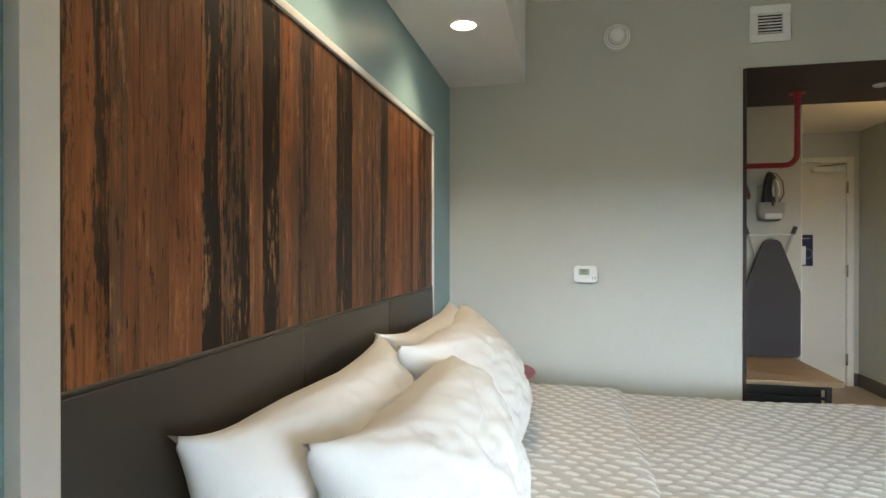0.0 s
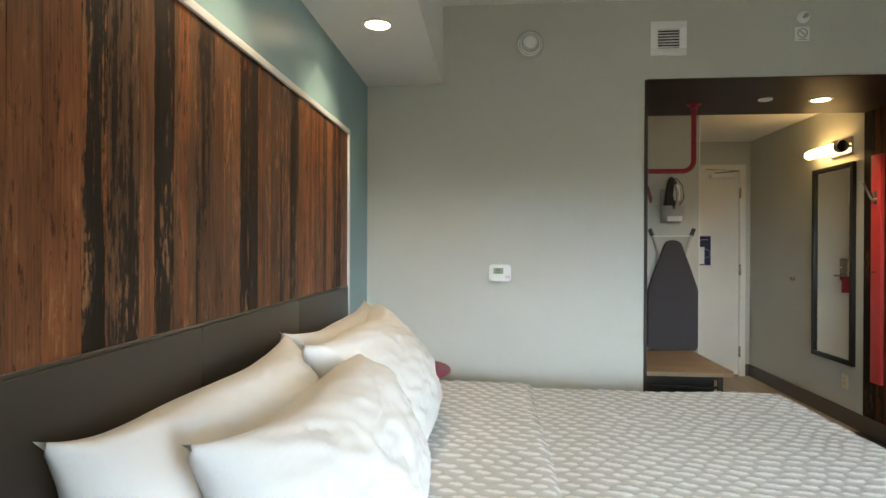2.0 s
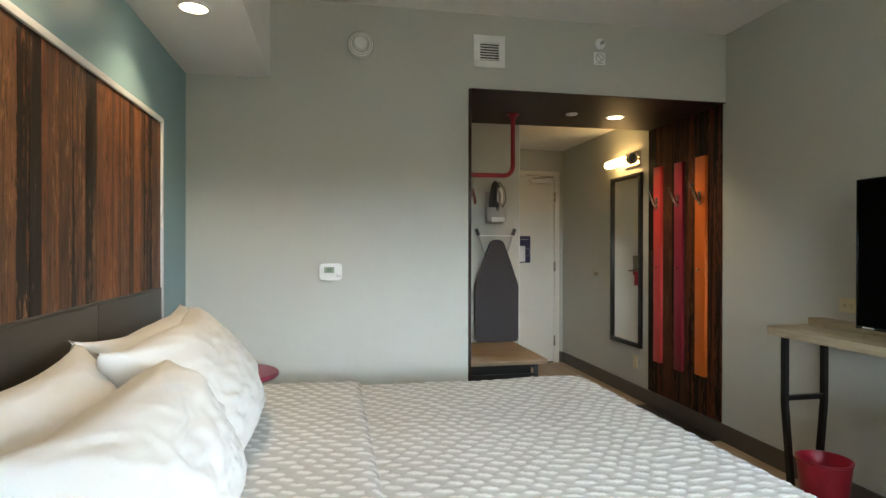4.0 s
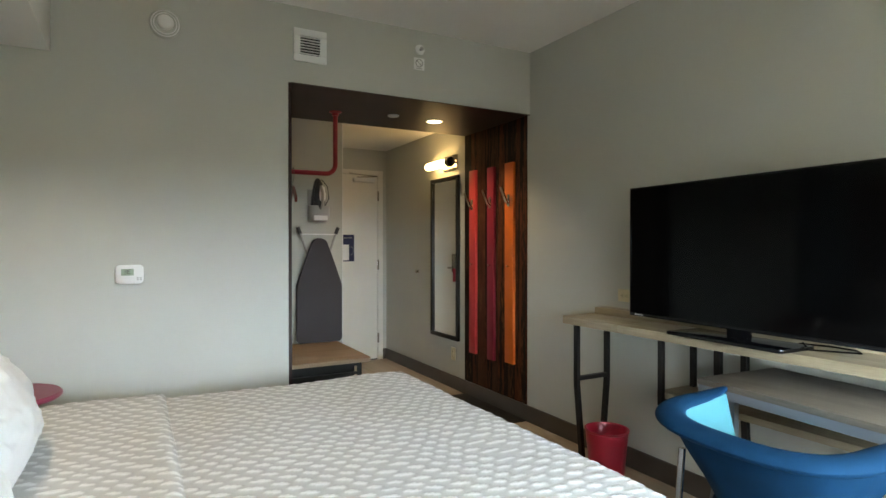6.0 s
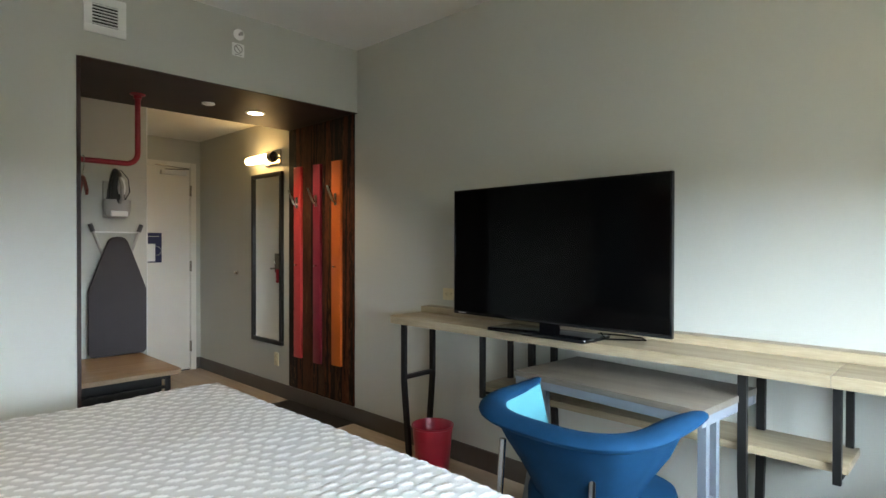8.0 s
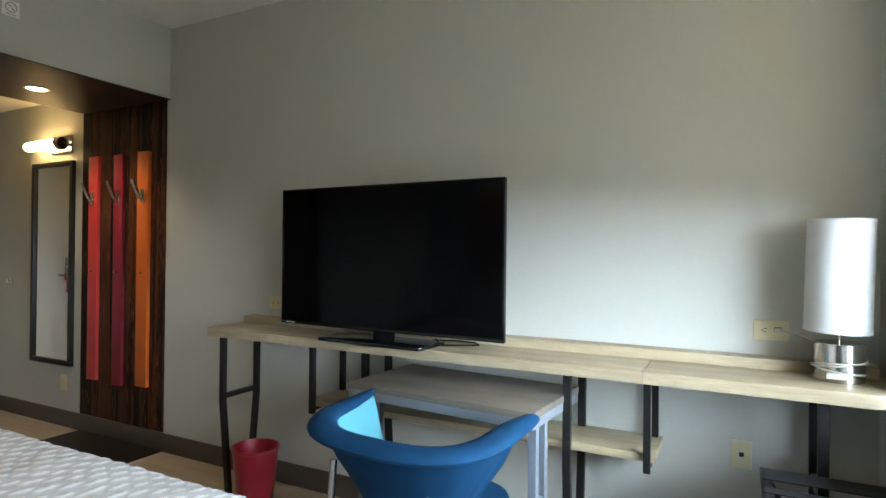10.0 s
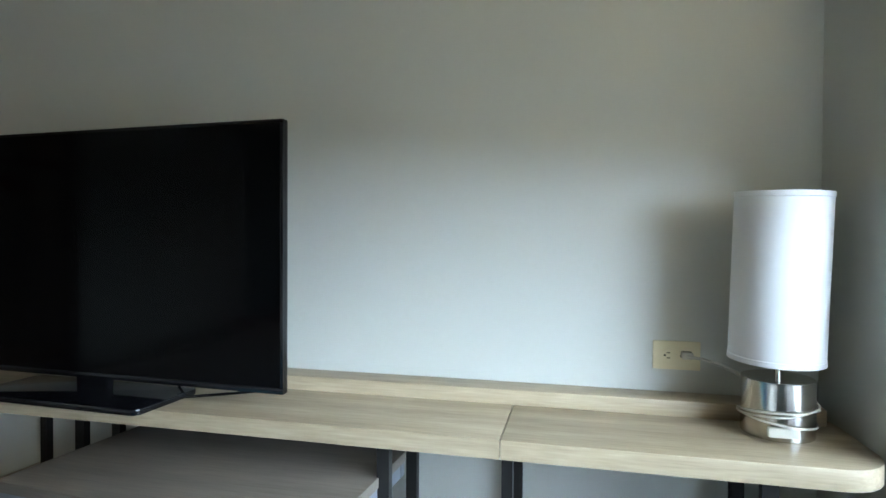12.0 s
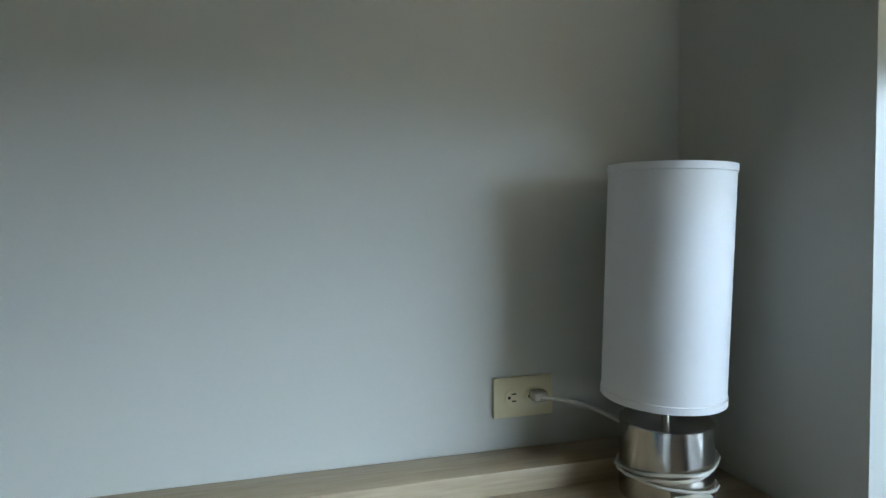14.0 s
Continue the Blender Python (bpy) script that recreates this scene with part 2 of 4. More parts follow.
def tube(points, r, seg=10, bm=None, flat=None):
    """A bar along points: round, or with flat=(half width, half depth) rectangular."""
    bm = bm or bmesh.new()
    pts = [Vector(p) for p in points]
    rings = []
    up = Vector((0, 0, 1))
    for i, p in enumerate(pts):
        d = (pts[min(i + 1, len(pts) - 1)] - pts[max(i - 1, 0)]).normalized()
        side = d.cross(up)
        side = side.normalized() if side.length > 0.1 else Vector((0, 1, 0))
        if rings and side.dot(before) < 0:
            side = -side
        before = side
        nrm = side.cross(d).normalized()
        if flat:
            ring = [bm.verts.new(p + side * flat[0] * a + nrm * flat[1] * b) for a, b in ((1, 1), (-1, 1), (-1, -1), (1, -1))]
        else:
            ring = [bm.verts.new(p + r * (side * math.cos(2 * math.pi * k / seg) + nrm * math.sin(2 * math.pi * k / seg))) for k in range(seg)]
        rings.append(ring)
    for a, b in zip(rings, rings[1:]):
        for k in range(len(a)):
            bm.faces.new((a[k], a[(k + 1) % len(a)], b[(k + 1) % len(a)], b[k]))
    bm.faces.new(rings[0])
    bm.faces.new(rings[-1])
    bmesh.ops.recalc_face_normals(bm, faces=bm.faces[:])
    return bm


def prism(outline, z0, z1, bevel=0.0):
    """A slab with the given outline in x and y."""
    bm = bmesh.new()
    f = bm.faces.new([bm.verts.new((x, y, z0)) for x, y in outline])
    up = bmesh.ops.extrude_face_region(bm, geom=[f])["geom"]
    bmesh.ops.translate(bm, verts=[g for g in up if isinstance(g, bmesh.types.BMVert)], vec=(0, 0, z1 - z0))
    bmesh.ops.recalc_face_normals(bm, faces=bm.faces[:])
    if bevel:
        edges = [e for e in bm.edges if abs(e.verts[0].co.z - e.verts[1].co.z) < 1e-6]
        bmesh.ops.bevel(bm, geom=edges, offset=bevel, segments=2, profile=0.6, affect="EDGES")
    return bm


def rounded(x0, x1, y0, y1, radii, steps=7):
    """A rectangle's outline with a radius for each corner: (x0,y0), (x1,y0), (x1,y1), (x0,y1)."""
    out = []
    for (cx, cy, sx, sy, a0), r in zip(((x0, y0, 1, 1, 180), (x1, y0, -1, 1, 270), (x1, y1, -1, -1, 0), (x0, y1, 1, -1, 90)), radii):
        for k in range(steps if r else 1):
            a = radians(a0 + 90 * k / max(steps - 1, 1))
            out.append((cx + sx * r + r * math.cos(a), cy + sy * r + r * math.sin(a)) if r else (cx, cy))
    return out


def smooth(ob, angle=35):
    for p in ob.data.polygons:
        p.use_smooth = True
    bm = bmesh.new()
    bm.from_mesh(ob.data)
    for e in bm.edges:
        e.smooth = e.calc_face_angle(0.0) < radians(angle)
    bm.to_mesh(ob.data)
    bm.free()
    return ob


def solid(name, bm, material, sm=True):
    me = bpy.data.meshes.new(name)
    bm.to_mesh(me)
    bm.free()
    me.materials.append(M[material])
    ob = new(name, me)
    return smooth(ob) if sm else ob


def thing(name, base, label, category, group="", kind=""):
    ob = new(name)
    ob.location = base
    ob.empty_display_size = 0.05
    return tagged(ob, label, category, group, kind)


def origin(ob):
    v = Vector(ob.location)
    while ob.parent:
        ob = ob.parent
        v += Vector(ob.location)
    return v


def part(name, bm, material, parent, label=""):
    """One mesh under a thing or a part; the mesh is drawn in world places."""
    bmesh.ops.translate(bm, verts=bm.verts[:], vec=-origin(parent))
    ob = solid(name, bm, material)
    ob.parent = parent
    return tagged(ob, label)


def lone(name, bm, material, label, category, group="", kind=""):
    return tagged(solid(name, bm, material), label, category, group, kind)


def setting(name, bm, material, label="", category="wall"):
    return tagged(solid(name, bm, material), label, category, kind="structure")


# ---- structure ----
T = 0.15
FAR = 5.70          # wall with the entrance door
OX, OZ = 0.758, 2.255   # passage: left edge and head
LB = 3.91           # back of the passage's lowered head
setting("floor", box(XL - T, XR + T, YN - 0.3, FAR + T, -0.1, 0), "floor", "pale oak plank flooring", "floor")
setting("ceiling", box(XL - T, XR + T, YN - 0.3, YF + 0.12, H, H + 0.1), "ceiling", "white painted ceiling", "ceiling")
setting("wall_west", box(XL - T, XL, YN - 0.3, YF + 0.12, 0, H), "teal", "teal painted wall behind the bed")
setting("wall_east", box(XR, XR + T, YN - 0.3, FAR + T, 0, H), "wall", "grey-beige painted wall behind the desk")
bm = box(XL, OX, YF, YF + 0.12, 0, H)
setting("wall_north", bm, "wall", "grey-beige painted wall with thermostat")
setting("wall_over_passage", box(OX, XR, YF, YF + 0.12, OZ + 0.004, H), "wall", "grey-beige wall above the passage")
setting("soffit", box(XL, -0.411, YN, YF, 2.25, H), "ceiling", "white boxed soffit over the bed head", "ceiling")
# window wall: piers, parapet and head round one wide opening
WX0, WX1, WZ0, WZ1 = 0.25, 2.157, 0.80, 2.42
BLIND = 1.56
setting("wall_south_pier_east", prism([(WX1, YN - 0.22), (XR, YN - 0.22), (XR, YN), (WX1, YN - 0.051)], 0, H), "wall", "grey-beige pier beside the window")
setting("wall_south_pier_west", box(XL, WX0, YN - 0.22, YN, 0, H), "wall", "grey-beige pier beside the window")
setting("wall_south_parapet", box(WX0, WX1, YN - 0.22, YN - 0.025, 0, WZ0 - 0.03), "dark", "dark brown panel under the window sill")
setting("wall_south_head", box(WX0, WX1, YN - 0.22, YN, WZ1, H), "wall", "grey-beige wall over the window")
win = thing("window_1", ((WX0 + WX1) / 2, YN - 0.18, WZ0), "wide window with a white sill", "window", kind="structure")
part("window_sill", box(WX0, WX1, YN - 0.2, YN - 0.012, WZ0 - 0.03, WZ0, 0.004), "sill", win, "white window sill")
bm = box(WX0, WX1, YN - 0.215, YN - 0.175, WZ0, WZ0 + 0.04)
box(WX0, WX1, YN - 0.215, YN - 0.175, WZ1 - 0.04, WZ1, bm=bm)
box(WX0, WX0 + 0.04, YN - 0.215, YN - 0.175, WZ0 + 0.04, WZ1 - 0.04, bm=bm)
box(WX1 - 0.04, WX1, YN - 0.215, YN - 0.175, WZ0 + 0.04, WZ1 - 0.04, bm=bm)
part("window_frame", bm, "white", win)
# unseen blind, added to give daylight its soft upper edge and warm fill
bl = thing("unseen_blind", (0.9, YN - 0.14, WZ1), "unseen half-lowered beige blind, added to dim and warm the daylight", "blind")
part("fabric", box(WX0 + 0.01, WX1 - 0.01, YN - 0.142, YN - 0.140, BLIND, WZ1 - 0.04), "blind", bl)
part("bottom_bar", box(WX0 + 0.01, WX1 - 0.01, YN - 0.148, YN - 0.134, BLIND - 0.022, BLIND, 0.004), "white", bl)
part("roll", tube([(WX0 + 0.01, YN - 0.14, WZ1 - 0.03), (WX1 - 0.01, YN - 0.14, WZ1 - 0.03)], 0.025, 20), "white", bl)
lone("backdrop", box(-16, 18, -12.1, -12, 0.9, 11), "daylight", "pale overcast sky", "sky", kind="structure")
setting("ground", box(-20, 22, -12, YN - 0.3, -0.4, -0.3), "strip", "dark ground outside", "ground")

# passage and hall
bm = box(OX - 0.02, XR, YF + 0.12, LB, OZ, OZ + 0.03)
box(OX, XR, YF - 0.002, YF + 0.12, OZ, OZ + 0.004, bm=bm)
setting("passage_head", bm, "dark", "dark brown lowered passage ceiling", "ceiling")
setting("passage_jamb", box(OX - 0.016, OX + 0.002, YF - 0.006, YF + 0.125, 0, OZ), "dark", "dark brown passage jamb", "trim")
CW = 4.46           # closet wall
setting("wall_closet_back", box(0.0, 1.560, CW, CW + 0.12, 0, 2.42), "wall", "grey closet wall with ironing board")
setting("wall_closet_side", box(-0.12, 0.0, YF + 0.12, CW + 0.12, 0, 2.42), "wall", "closet side wall")
setting("wall_hall_west", box(1.30, 1.42, CW + 0.12, FAR, 0, 2.42), "wall", "hall wall")
setting("wall_hall_end", box(1.30, XR, FAR, FAR + T, 0, 2.42), "wall", "hall end wall with the entrance door")
setting("ceiling_hall", box(-0.12, XR, LB, FAR + T, 2.385, 2.5), "ceiling", "white hall ceiling", "ceiling")
setting("ceiling_drop", box(-0.12, XR, LB - 0.02, LB, OZ + 0.03, 2.5), "ceiling", "edge of the lowered ceiling", "ceiling")
setting("ceiling_closet", box(-0.12, OX - 0.02, YF + 0.12, LB - 0.02, OZ + 0.03, OZ + 0.1), "ceiling", "closet ceiling", "ceiling")
setting("floor_strip", box(0.0, XR - 0.012, YF + 0.03, 3.914, 0, 0.004), "strip", "dark brown floor strip in the passage", "floor")
setting("baseboard_east", box(XR - 0.012, XR, YN, FAR, 0, 0.118, 0.003), "base", "brown vinyl baseboard", "baseboard")
setting("baseboard_north", box(XL + 0.012, OX - 0.02, YF - 0.012, YF, 0, 0.118, 0.003), "base", "brown vinyl baseboard", "baseboard")
setting("baseboard_hall", box(2.45, XR - 0.012, FAR - 0.012, FAR, 0, 0.118), "base", "brown vinyl baseboard", "baseboard")
# narrow white strip down the free corner of the closet wall
setting("corner_strip", box(1.557, 1.564, CW - 0.004, CW + 0.03, 0, 2.39, 0.001), "white", "narrow white strip at the closet wall corner", "trim")


# ---- bed and headboard ----
def board_panel(owner, face, y0, y1, z0, z1, material, lo, hi, depth=0.006, sign=1):
    y = y0
    while y < y1 - 0.001:
        w = random.uniform(lo, hi)
        e = min(y + w, y1)
        if y1 - e < lo * 0.6:
            e = y1
        t = depth + random.uniform(0, 0.0012)
        a, b = sorted((face, face + sign * t))
        part("board", box(a, b, y + 0.0003, e - 0.0003, z0, z1, 0.0006, seg=1), material, owner)
        y = e


hb = thing("headboard", (XL, 1.437, 0.0), "headboard of weathered boards over brown leatherette", "headboard")
HY0, HY1, HZ = 0.316, 2.480, 1.866
part("backing", box(XL, -0.852, HY0, HY1, 0.25, HZ), "dark", hb)
board_panel(hb, -0.852, HY0, HY1, 1.108, HZ, "weathered", 0.03, 0.105)
for k in range(3):
    w = (HY1 - HY0) / 3
    part("cushion", box(-0.852, -0.840, HY0 + k * w + 0.001, HY0 + (k + 1) * w - 0.001, 0.3, 1.098, 0.0025, seg=3), "leather", hb, "dark brown leatherette cushion")
part("piping", tube([(-0.845, HY0 + 0.002, 1.103), (-0.845, HY1 - 0.002, 1.103)], 0.005), "leather", hb)
part("edge_trim", box(XL, -0.836, HY1, HY1 + 0.021, 0.25, HZ + 0.024, 0.003), "silver", hb, "brushed aluminium edge trim")
part("edge_trim", box(XL, -0.836, HY0, HY1, HZ, HZ + 0.024, 0.003), "silver", hb, "brushed aluminium edge trim")
part("side_frame", box(XL, -0.834, HY0 - 0.058, HY0, 0.0, HZ + 0.024, 0.004), "frame_paint", hb, "cream painted side frame")

BX0, BX1, BY0, BY1, BZ = -0.80, 1.215, 0.44, 2.43, 0.632
bed = thing("bed", (0.2, 1.43, 0.0), "wide bed made up with a white puckered coverlet", "bed")
part("base", box(BX0, BX1 - 0.07, BY0 + 0.06, BY1 - 0.06, 0.0, 0.28, 0.01), "leather", bed)
part("mattress", box(BX0, BX1 - 0.03, BY0 + 0.03, BY1 - 0.03, 0.28, BZ - 0.02, 0.05, seg=3), "sheet", bed)


def pucker(x, y):
    """Rows of small lens-shaped puffs, staggered and uneven: height, and how far into a lens."""
    px, py = 0.072, 0.042
    r = y / py + 0.5 * noise.noise((x * 4, y * 4, 7))
    row = math.floor(r)
    c = x / px + 0.5 * (row % 2) + 0.5 * noise.noise((x * 6, y * 6, 1))
    col = math.floor(c)
    k = 0.5 + 0.5 * noise.noise((row * 1.73, col * 2.31, 9.1))
    v = r - row - 0.5 + 0.1 * (k - 0.5)
    u = c - col - 0.5
    u, v = 0.951 * u - 0.309 * v * py / px, 0.951 * v + 0.309 * u * px / py
    a, b = 0.33 + 0.15 * k, 0.20 + 0.13 * k
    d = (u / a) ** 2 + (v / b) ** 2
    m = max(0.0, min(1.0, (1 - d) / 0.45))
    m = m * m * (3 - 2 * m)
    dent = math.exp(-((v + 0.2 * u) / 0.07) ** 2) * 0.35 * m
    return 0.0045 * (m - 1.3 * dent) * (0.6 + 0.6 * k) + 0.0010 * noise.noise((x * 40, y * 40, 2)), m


def draped(x0, x1, y0, y1, z, drop, step, head=False):
    """A quilt sheet over the mattress: flat top, rounded edges, hanging sides."""
    bm = bmesh.new()
    lay = bm.verts.layers.float.new("lens")
    r = 0.045
    def fold(s, lo, hi, d):
        # distance along the cloth to (place, fall)
        if s < lo:
            k = min((lo - s) / (r * 1.57), 1.0) * math.pi / 2
            return lo - r * math.sin(k), -(r * (1 - math.cos(k)) + max(0, lo - s - r * 1.57))
        if s > hi:
            k = min((s - hi) / (r * 1.57), 1.0) * math.pi / 2
            return hi + r * math.sin(k), -(r * (1 - math.cos(k)) + max(0, s - hi - r * 1.57))
        return s, 0.0
    sx = np.arange(x0, x1 - r + drop, step)
    sy = np.arange(y0 + r - drop, y1 - r + drop, step)
    grid = []
    for a in sx:
        row = []
        px, fx = fold(a, x0 - 1, x1 - r, drop)
        for b in sy:
            py, fy = fold(b, y0 + r, y1 - r, drop)
            fall = min(fx, fy)
            h, m = pucker(a, b)
            wob = 0.010 * noise.noise((a * 2.2, b * 2.2, 5))
            if fall < -r:
                ox = h if fx < fy else 0
                oy = (h if py > 1 else -h) if fy <= fx else 0
                row.append(bm.verts.new((px + ox + wob, py + oy + wob, z + fall)))
            else:
                row.append(bm.verts.new((px, py, z + fall + h + wob)))
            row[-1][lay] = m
        grid.append(row)
    for p, q in zip(grid, grid[1:]):
        for k in range(len(p) - 1):
            bm.faces.new((p[k], q[k], q[k + 1], p[k + 1]))
    bmesh.ops.recalc_face_normals(bm, faces=bm.faces[:])
    return bm


def cloth(name, bm, material, parent, thick, label):
    ob = part(name, bm, material, parent, label)
    for p in ob.data.polygons:
        p.use_smooth = True
    for e in ob.data.edges:
        e.use_edge_sharp = False
    s = ob.modifiers.new("thickness", "SOLIDIFY")
    s.thickness, s.offset = thick, -1
    return ob


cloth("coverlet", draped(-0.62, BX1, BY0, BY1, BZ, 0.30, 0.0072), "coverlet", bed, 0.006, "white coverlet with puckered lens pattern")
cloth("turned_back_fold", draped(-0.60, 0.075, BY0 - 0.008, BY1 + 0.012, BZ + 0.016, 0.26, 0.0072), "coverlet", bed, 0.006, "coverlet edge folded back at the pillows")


def pillow(cy, bx, tx, z0, z1, wid, thick, seed, lean_y=0.0):
    """A stuffed pillow leaning from its foot at bx to its top at tx, with drawn-out corners."""
    bm = bmesh.new()
    nu, nv = 70, 46
    foot, top = Vector((bx, cy, z0)), Vector((tx, cy + lean_y, z1))
    upv = (top - foot)
    hgt = upv.length
    upv.normalize()
    side = Vector((0, 1, 0))
    out = side.cross(upv).normalized()
    if out.x < 0:
        out = -out
    mid = (foot + top) / 2
    sheets = []
    for s in (1, -1):
        g = []
        for i in range(nu + 1):
            u = -1 + 2 * i / nu
            row = []
            for j in range(nv + 1):
                v = -1 + 2 * j / nv
                edge = max(0.0, (1 - u * u) * (1 - v * v))
                puff = edge ** 0.34
                inu, inv = 1 - 0.045 * (1 - v * v) ** 0.7, 1 - 0.04 * (1 - u * u) ** 0.7
                rim = 1 - max(abs(u), abs(v)) ** 6
                wr = (0.016 * noise.noise((u * 2.6 + seed, v * 2.2, s * 3.1)) + 0.007 * noise.noise((u * 6 + v * 4 + seed, v * 5 - u * 2, s * 1.7))) * rim
                radial = math.atan2(v * 0.6, u)
                cor = min(1.0, (abs(u) ** 3 * abs(v) ** 1.5) * 2)
                wr += 0.003 * math.sin(radial * 19 + seed + 3 * noise.noise((u * 4, v * 4, seed))) * cor * rim
                fold = 1 - abs(noise.noise((u * 3.0 + v * 2.0 + seed, v * 2.6 - u * 1.4, s * 2.0 + seed))) * 3.2
                wr += 0.006 * max(0.0, fold) ** 2 * rim
                d = abs(noise.noise((u * 2.2 + v * 1.3 + seed, v * 3.4 - u, 4.4))) 
                wr -= 0.008 * max(0, 0.10 - d) / 0.10 * rim
                p = mid + side * (u * wid / 2 * inu) + upv * (v * hgt / 2 * inv) + out * (s * puff * thick / 2 + wr * (1 if s > 0 else 0.6))
                p += out * 0.02 * noise.noise((u * 1.2 + seed, v * 1.2, 8.8)) + upv * 0.018 * noise.noise((u * 1.6, seed, v)) * abs(v)
                ear = abs(u) ** 9 * abs(v) ** 9
                p += (side * math.copysign(0.034, u) + upv * math.copysign(0.030, v)) * ear
                row.append(p)
            g.append(row)
        sheets.append(g)
    front = [[bm.verts.new(p) for p in row] for row in sheets[0]]
    back = [[front[i][j] if i in (0, nu) or j in (0, nv) else bm.verts.new(sheets[1][i][j]) for j in range(nv + 1)] for i in range(nu + 1)]
    for g, flip in ((front, False), (back, True)):
        for i in range(nu):
            for j in range(nv):
                q = (g[i][j], g[i + 1][j], g[i + 1][j + 1], g[i][j + 1])
                bm.faces.new(q[::-1] if flip else q)
    bmesh.ops.recalc_face_normals(bm, faces=bm.faces[:])
    ob = lone("pillow", bm, "linen", "plump white cotton pillow leaning on the headboard", "pillow", "pillows on the bed")
    for p in ob.data.polygons:
        p.use_smooth = True
    for e in ob.data.edges:
        e.use_edge_sharp = False
    return ob


pillow(0.87, -0.58, -0.73, 0.63, 1.010, 0.90, 0.27, 1.0)
pillow(1.86, -0.58, -0.73, 0.63, 1.015, 1.02, 0.27, 2.0)
pillow(0.845, -0.33, -0.54, 0.64, 0.985, 0.84, 0.30, 3.0, 0.05)
pillow(1.62, -0.37, -0.61, 0.64, 1.025, 0.88, 0.30, 4.0)

st = thing("side_table", (-0.57, 2.74, 0.0), "small round rose-red side table by the bed", "side table")
part("tabletop", turned([(0.0, 0.62), (0.222, 0.62), (0.23, 0.628), (0.23, 0.637), (0.222, 0.645), (0.0, 0.645)], -0.57, 2.74), "rose", st)
part("column", turned([(0.02, 0.02), (0.02, 0.62)], -0.57, 2.74, seg=16), "black", st)
part("foot", turned([(0.0, 0.0), (0.15, 0.0), (0.15, 0.012), (0.03, 0.022), (0.0, 0.022)], -0.57, 2.74), "black", st)


# ---- ceiling lamps ----
def downlight(x, y, z, label, watt, rad=0.052):
    d = thing("downlight", (x, y, z), label, "ceiling lamp", "recessed downlights")
    part("trim_ring", turned([(rad, -0.001), (rad + 0.016, -0.001), (rad + 0.016, -0.004), (rad, -0.007)], x, y, z, ring_only=True), "white", d)
    part("lens", turned([(0.0, -0.003), (rad, -0.003), (rad, -0.002), (0.0, -0.002)], x, y, z), "lens", d, "glowing warm lens")
    la = bpy.data.lights.new("downlight_lamp", "SPOT")
    la.energy, la.color, la.spot_size, la.spot_blend, la.shadow_soft_size = watt, (1.0, 0.80, 0.55), radians(125), 0.6, 0.05
    lo = new("downlight_lamp", la)
    lo.location = (0, 0, -0.02)
    lo.parent = d


downlight(-0.61, 2.07, 2.25, "lit round downlight in the white soffit", DOWNLIGHT_W)
downlight(-0.61, 1.12, 2.25, "lit round downlight in the white soffit", DOWNLIGHT_W)
downlight(1.975, 3.51, OZ, "lit round downlight in the dark passage ceiling", LINTEL_W)
lone("sprinkler_cover", turned([(0.0, 0), (0.042, 0), (0.042, -0.006), (0.036, -0.010), (0.0, -0.010)], 1.62, 3.48, OZ), "white", "round white sprinkler cover in the passage ceiling", "sprinkler")


# ---- far wall fixtures ----
th = thing("thermostat", (-0.074, YF, 1.15), "white wall thermostat with a green display", "thermostat")
bm = prism(rounded(-0.139, -0.010, 1.103, 1.200, (0.022, 0.022, 0.022, 0.022)), 0, 0.028, 0.005)
bmesh.ops.transform(bm, matrix=Matrix.Translation((0, YF, 0)) @ Matrix.Rotation(radians(90), 4, "X"), verts=bm.verts[:])
part("body", bm, "white", th)
part("display", box(-0.112, -0.055, YF - 0.030, YF - 0.027, 1.146, 1.180, 0.001), "lcd", th, "green liquid crystal display")
for bx, bz in ((-0.031, 1.173), (-0.031, 1.156)):
    part("button", turned([(0.0, 0), (0.0065, 0), (0.0065, -0.003), (0.0, -0.003)], bx, YF - 0.028, bz, 14, axis="y"), "white", th)
for k in range(4):
    part("button", box(-0.041 + 0.014 * (k % 2), -0.033 + 0.014 * (k % 2), YF - 0.030, YF - 0.027, 1.131 - 0.009 * (k // 2), 1.136 - 0.009 * (k // 2)), "grey", th)
for dx, dz, w, h in ((-0.086, 1.154, 0.003, 0.022), (-0.098, 1.154, 0.010, 0.003), (-0.098, 1.164, 0.010, 0.003), (-0.098, 1.173, 0.010, 0.003), (-0.080, 1.173, 0.010, 0.003), (-0.080, 1.164, 0.010, 0.003), (-0.080, 1.154, 0.010, 0.003)):
    part("digit_bar", box(dx, dx + w, YF - 0.0306, YF - 0.0300, dz, dz + h), "hole", th)

ve = thing("air_vent", (0.87, YF, 2.39), "white square wall vent with dark gaps between its louvres", "vent")
bm = box(0.772, 0.970, YF - 0.012, YF, 2.388, 2.430, 0.003)
for a in ((0.772, 0.970, 2.540, 2.582), (0.772, 0.812, 2.430, 2.540), (0.930, 0.970, 2.430, 2.540)):
    box(a[0], a[1], YF - 0.012, YF, a[2], a[3], 0.003, bm=bm)
part("frame", bm, "white", ve)
# near-black plate puts the shade behind the slats into colour
part("backing", box(0.812, 0.930, YF - 0.004, YF - 0.001, 2.430, 2.540), "hole", ve)
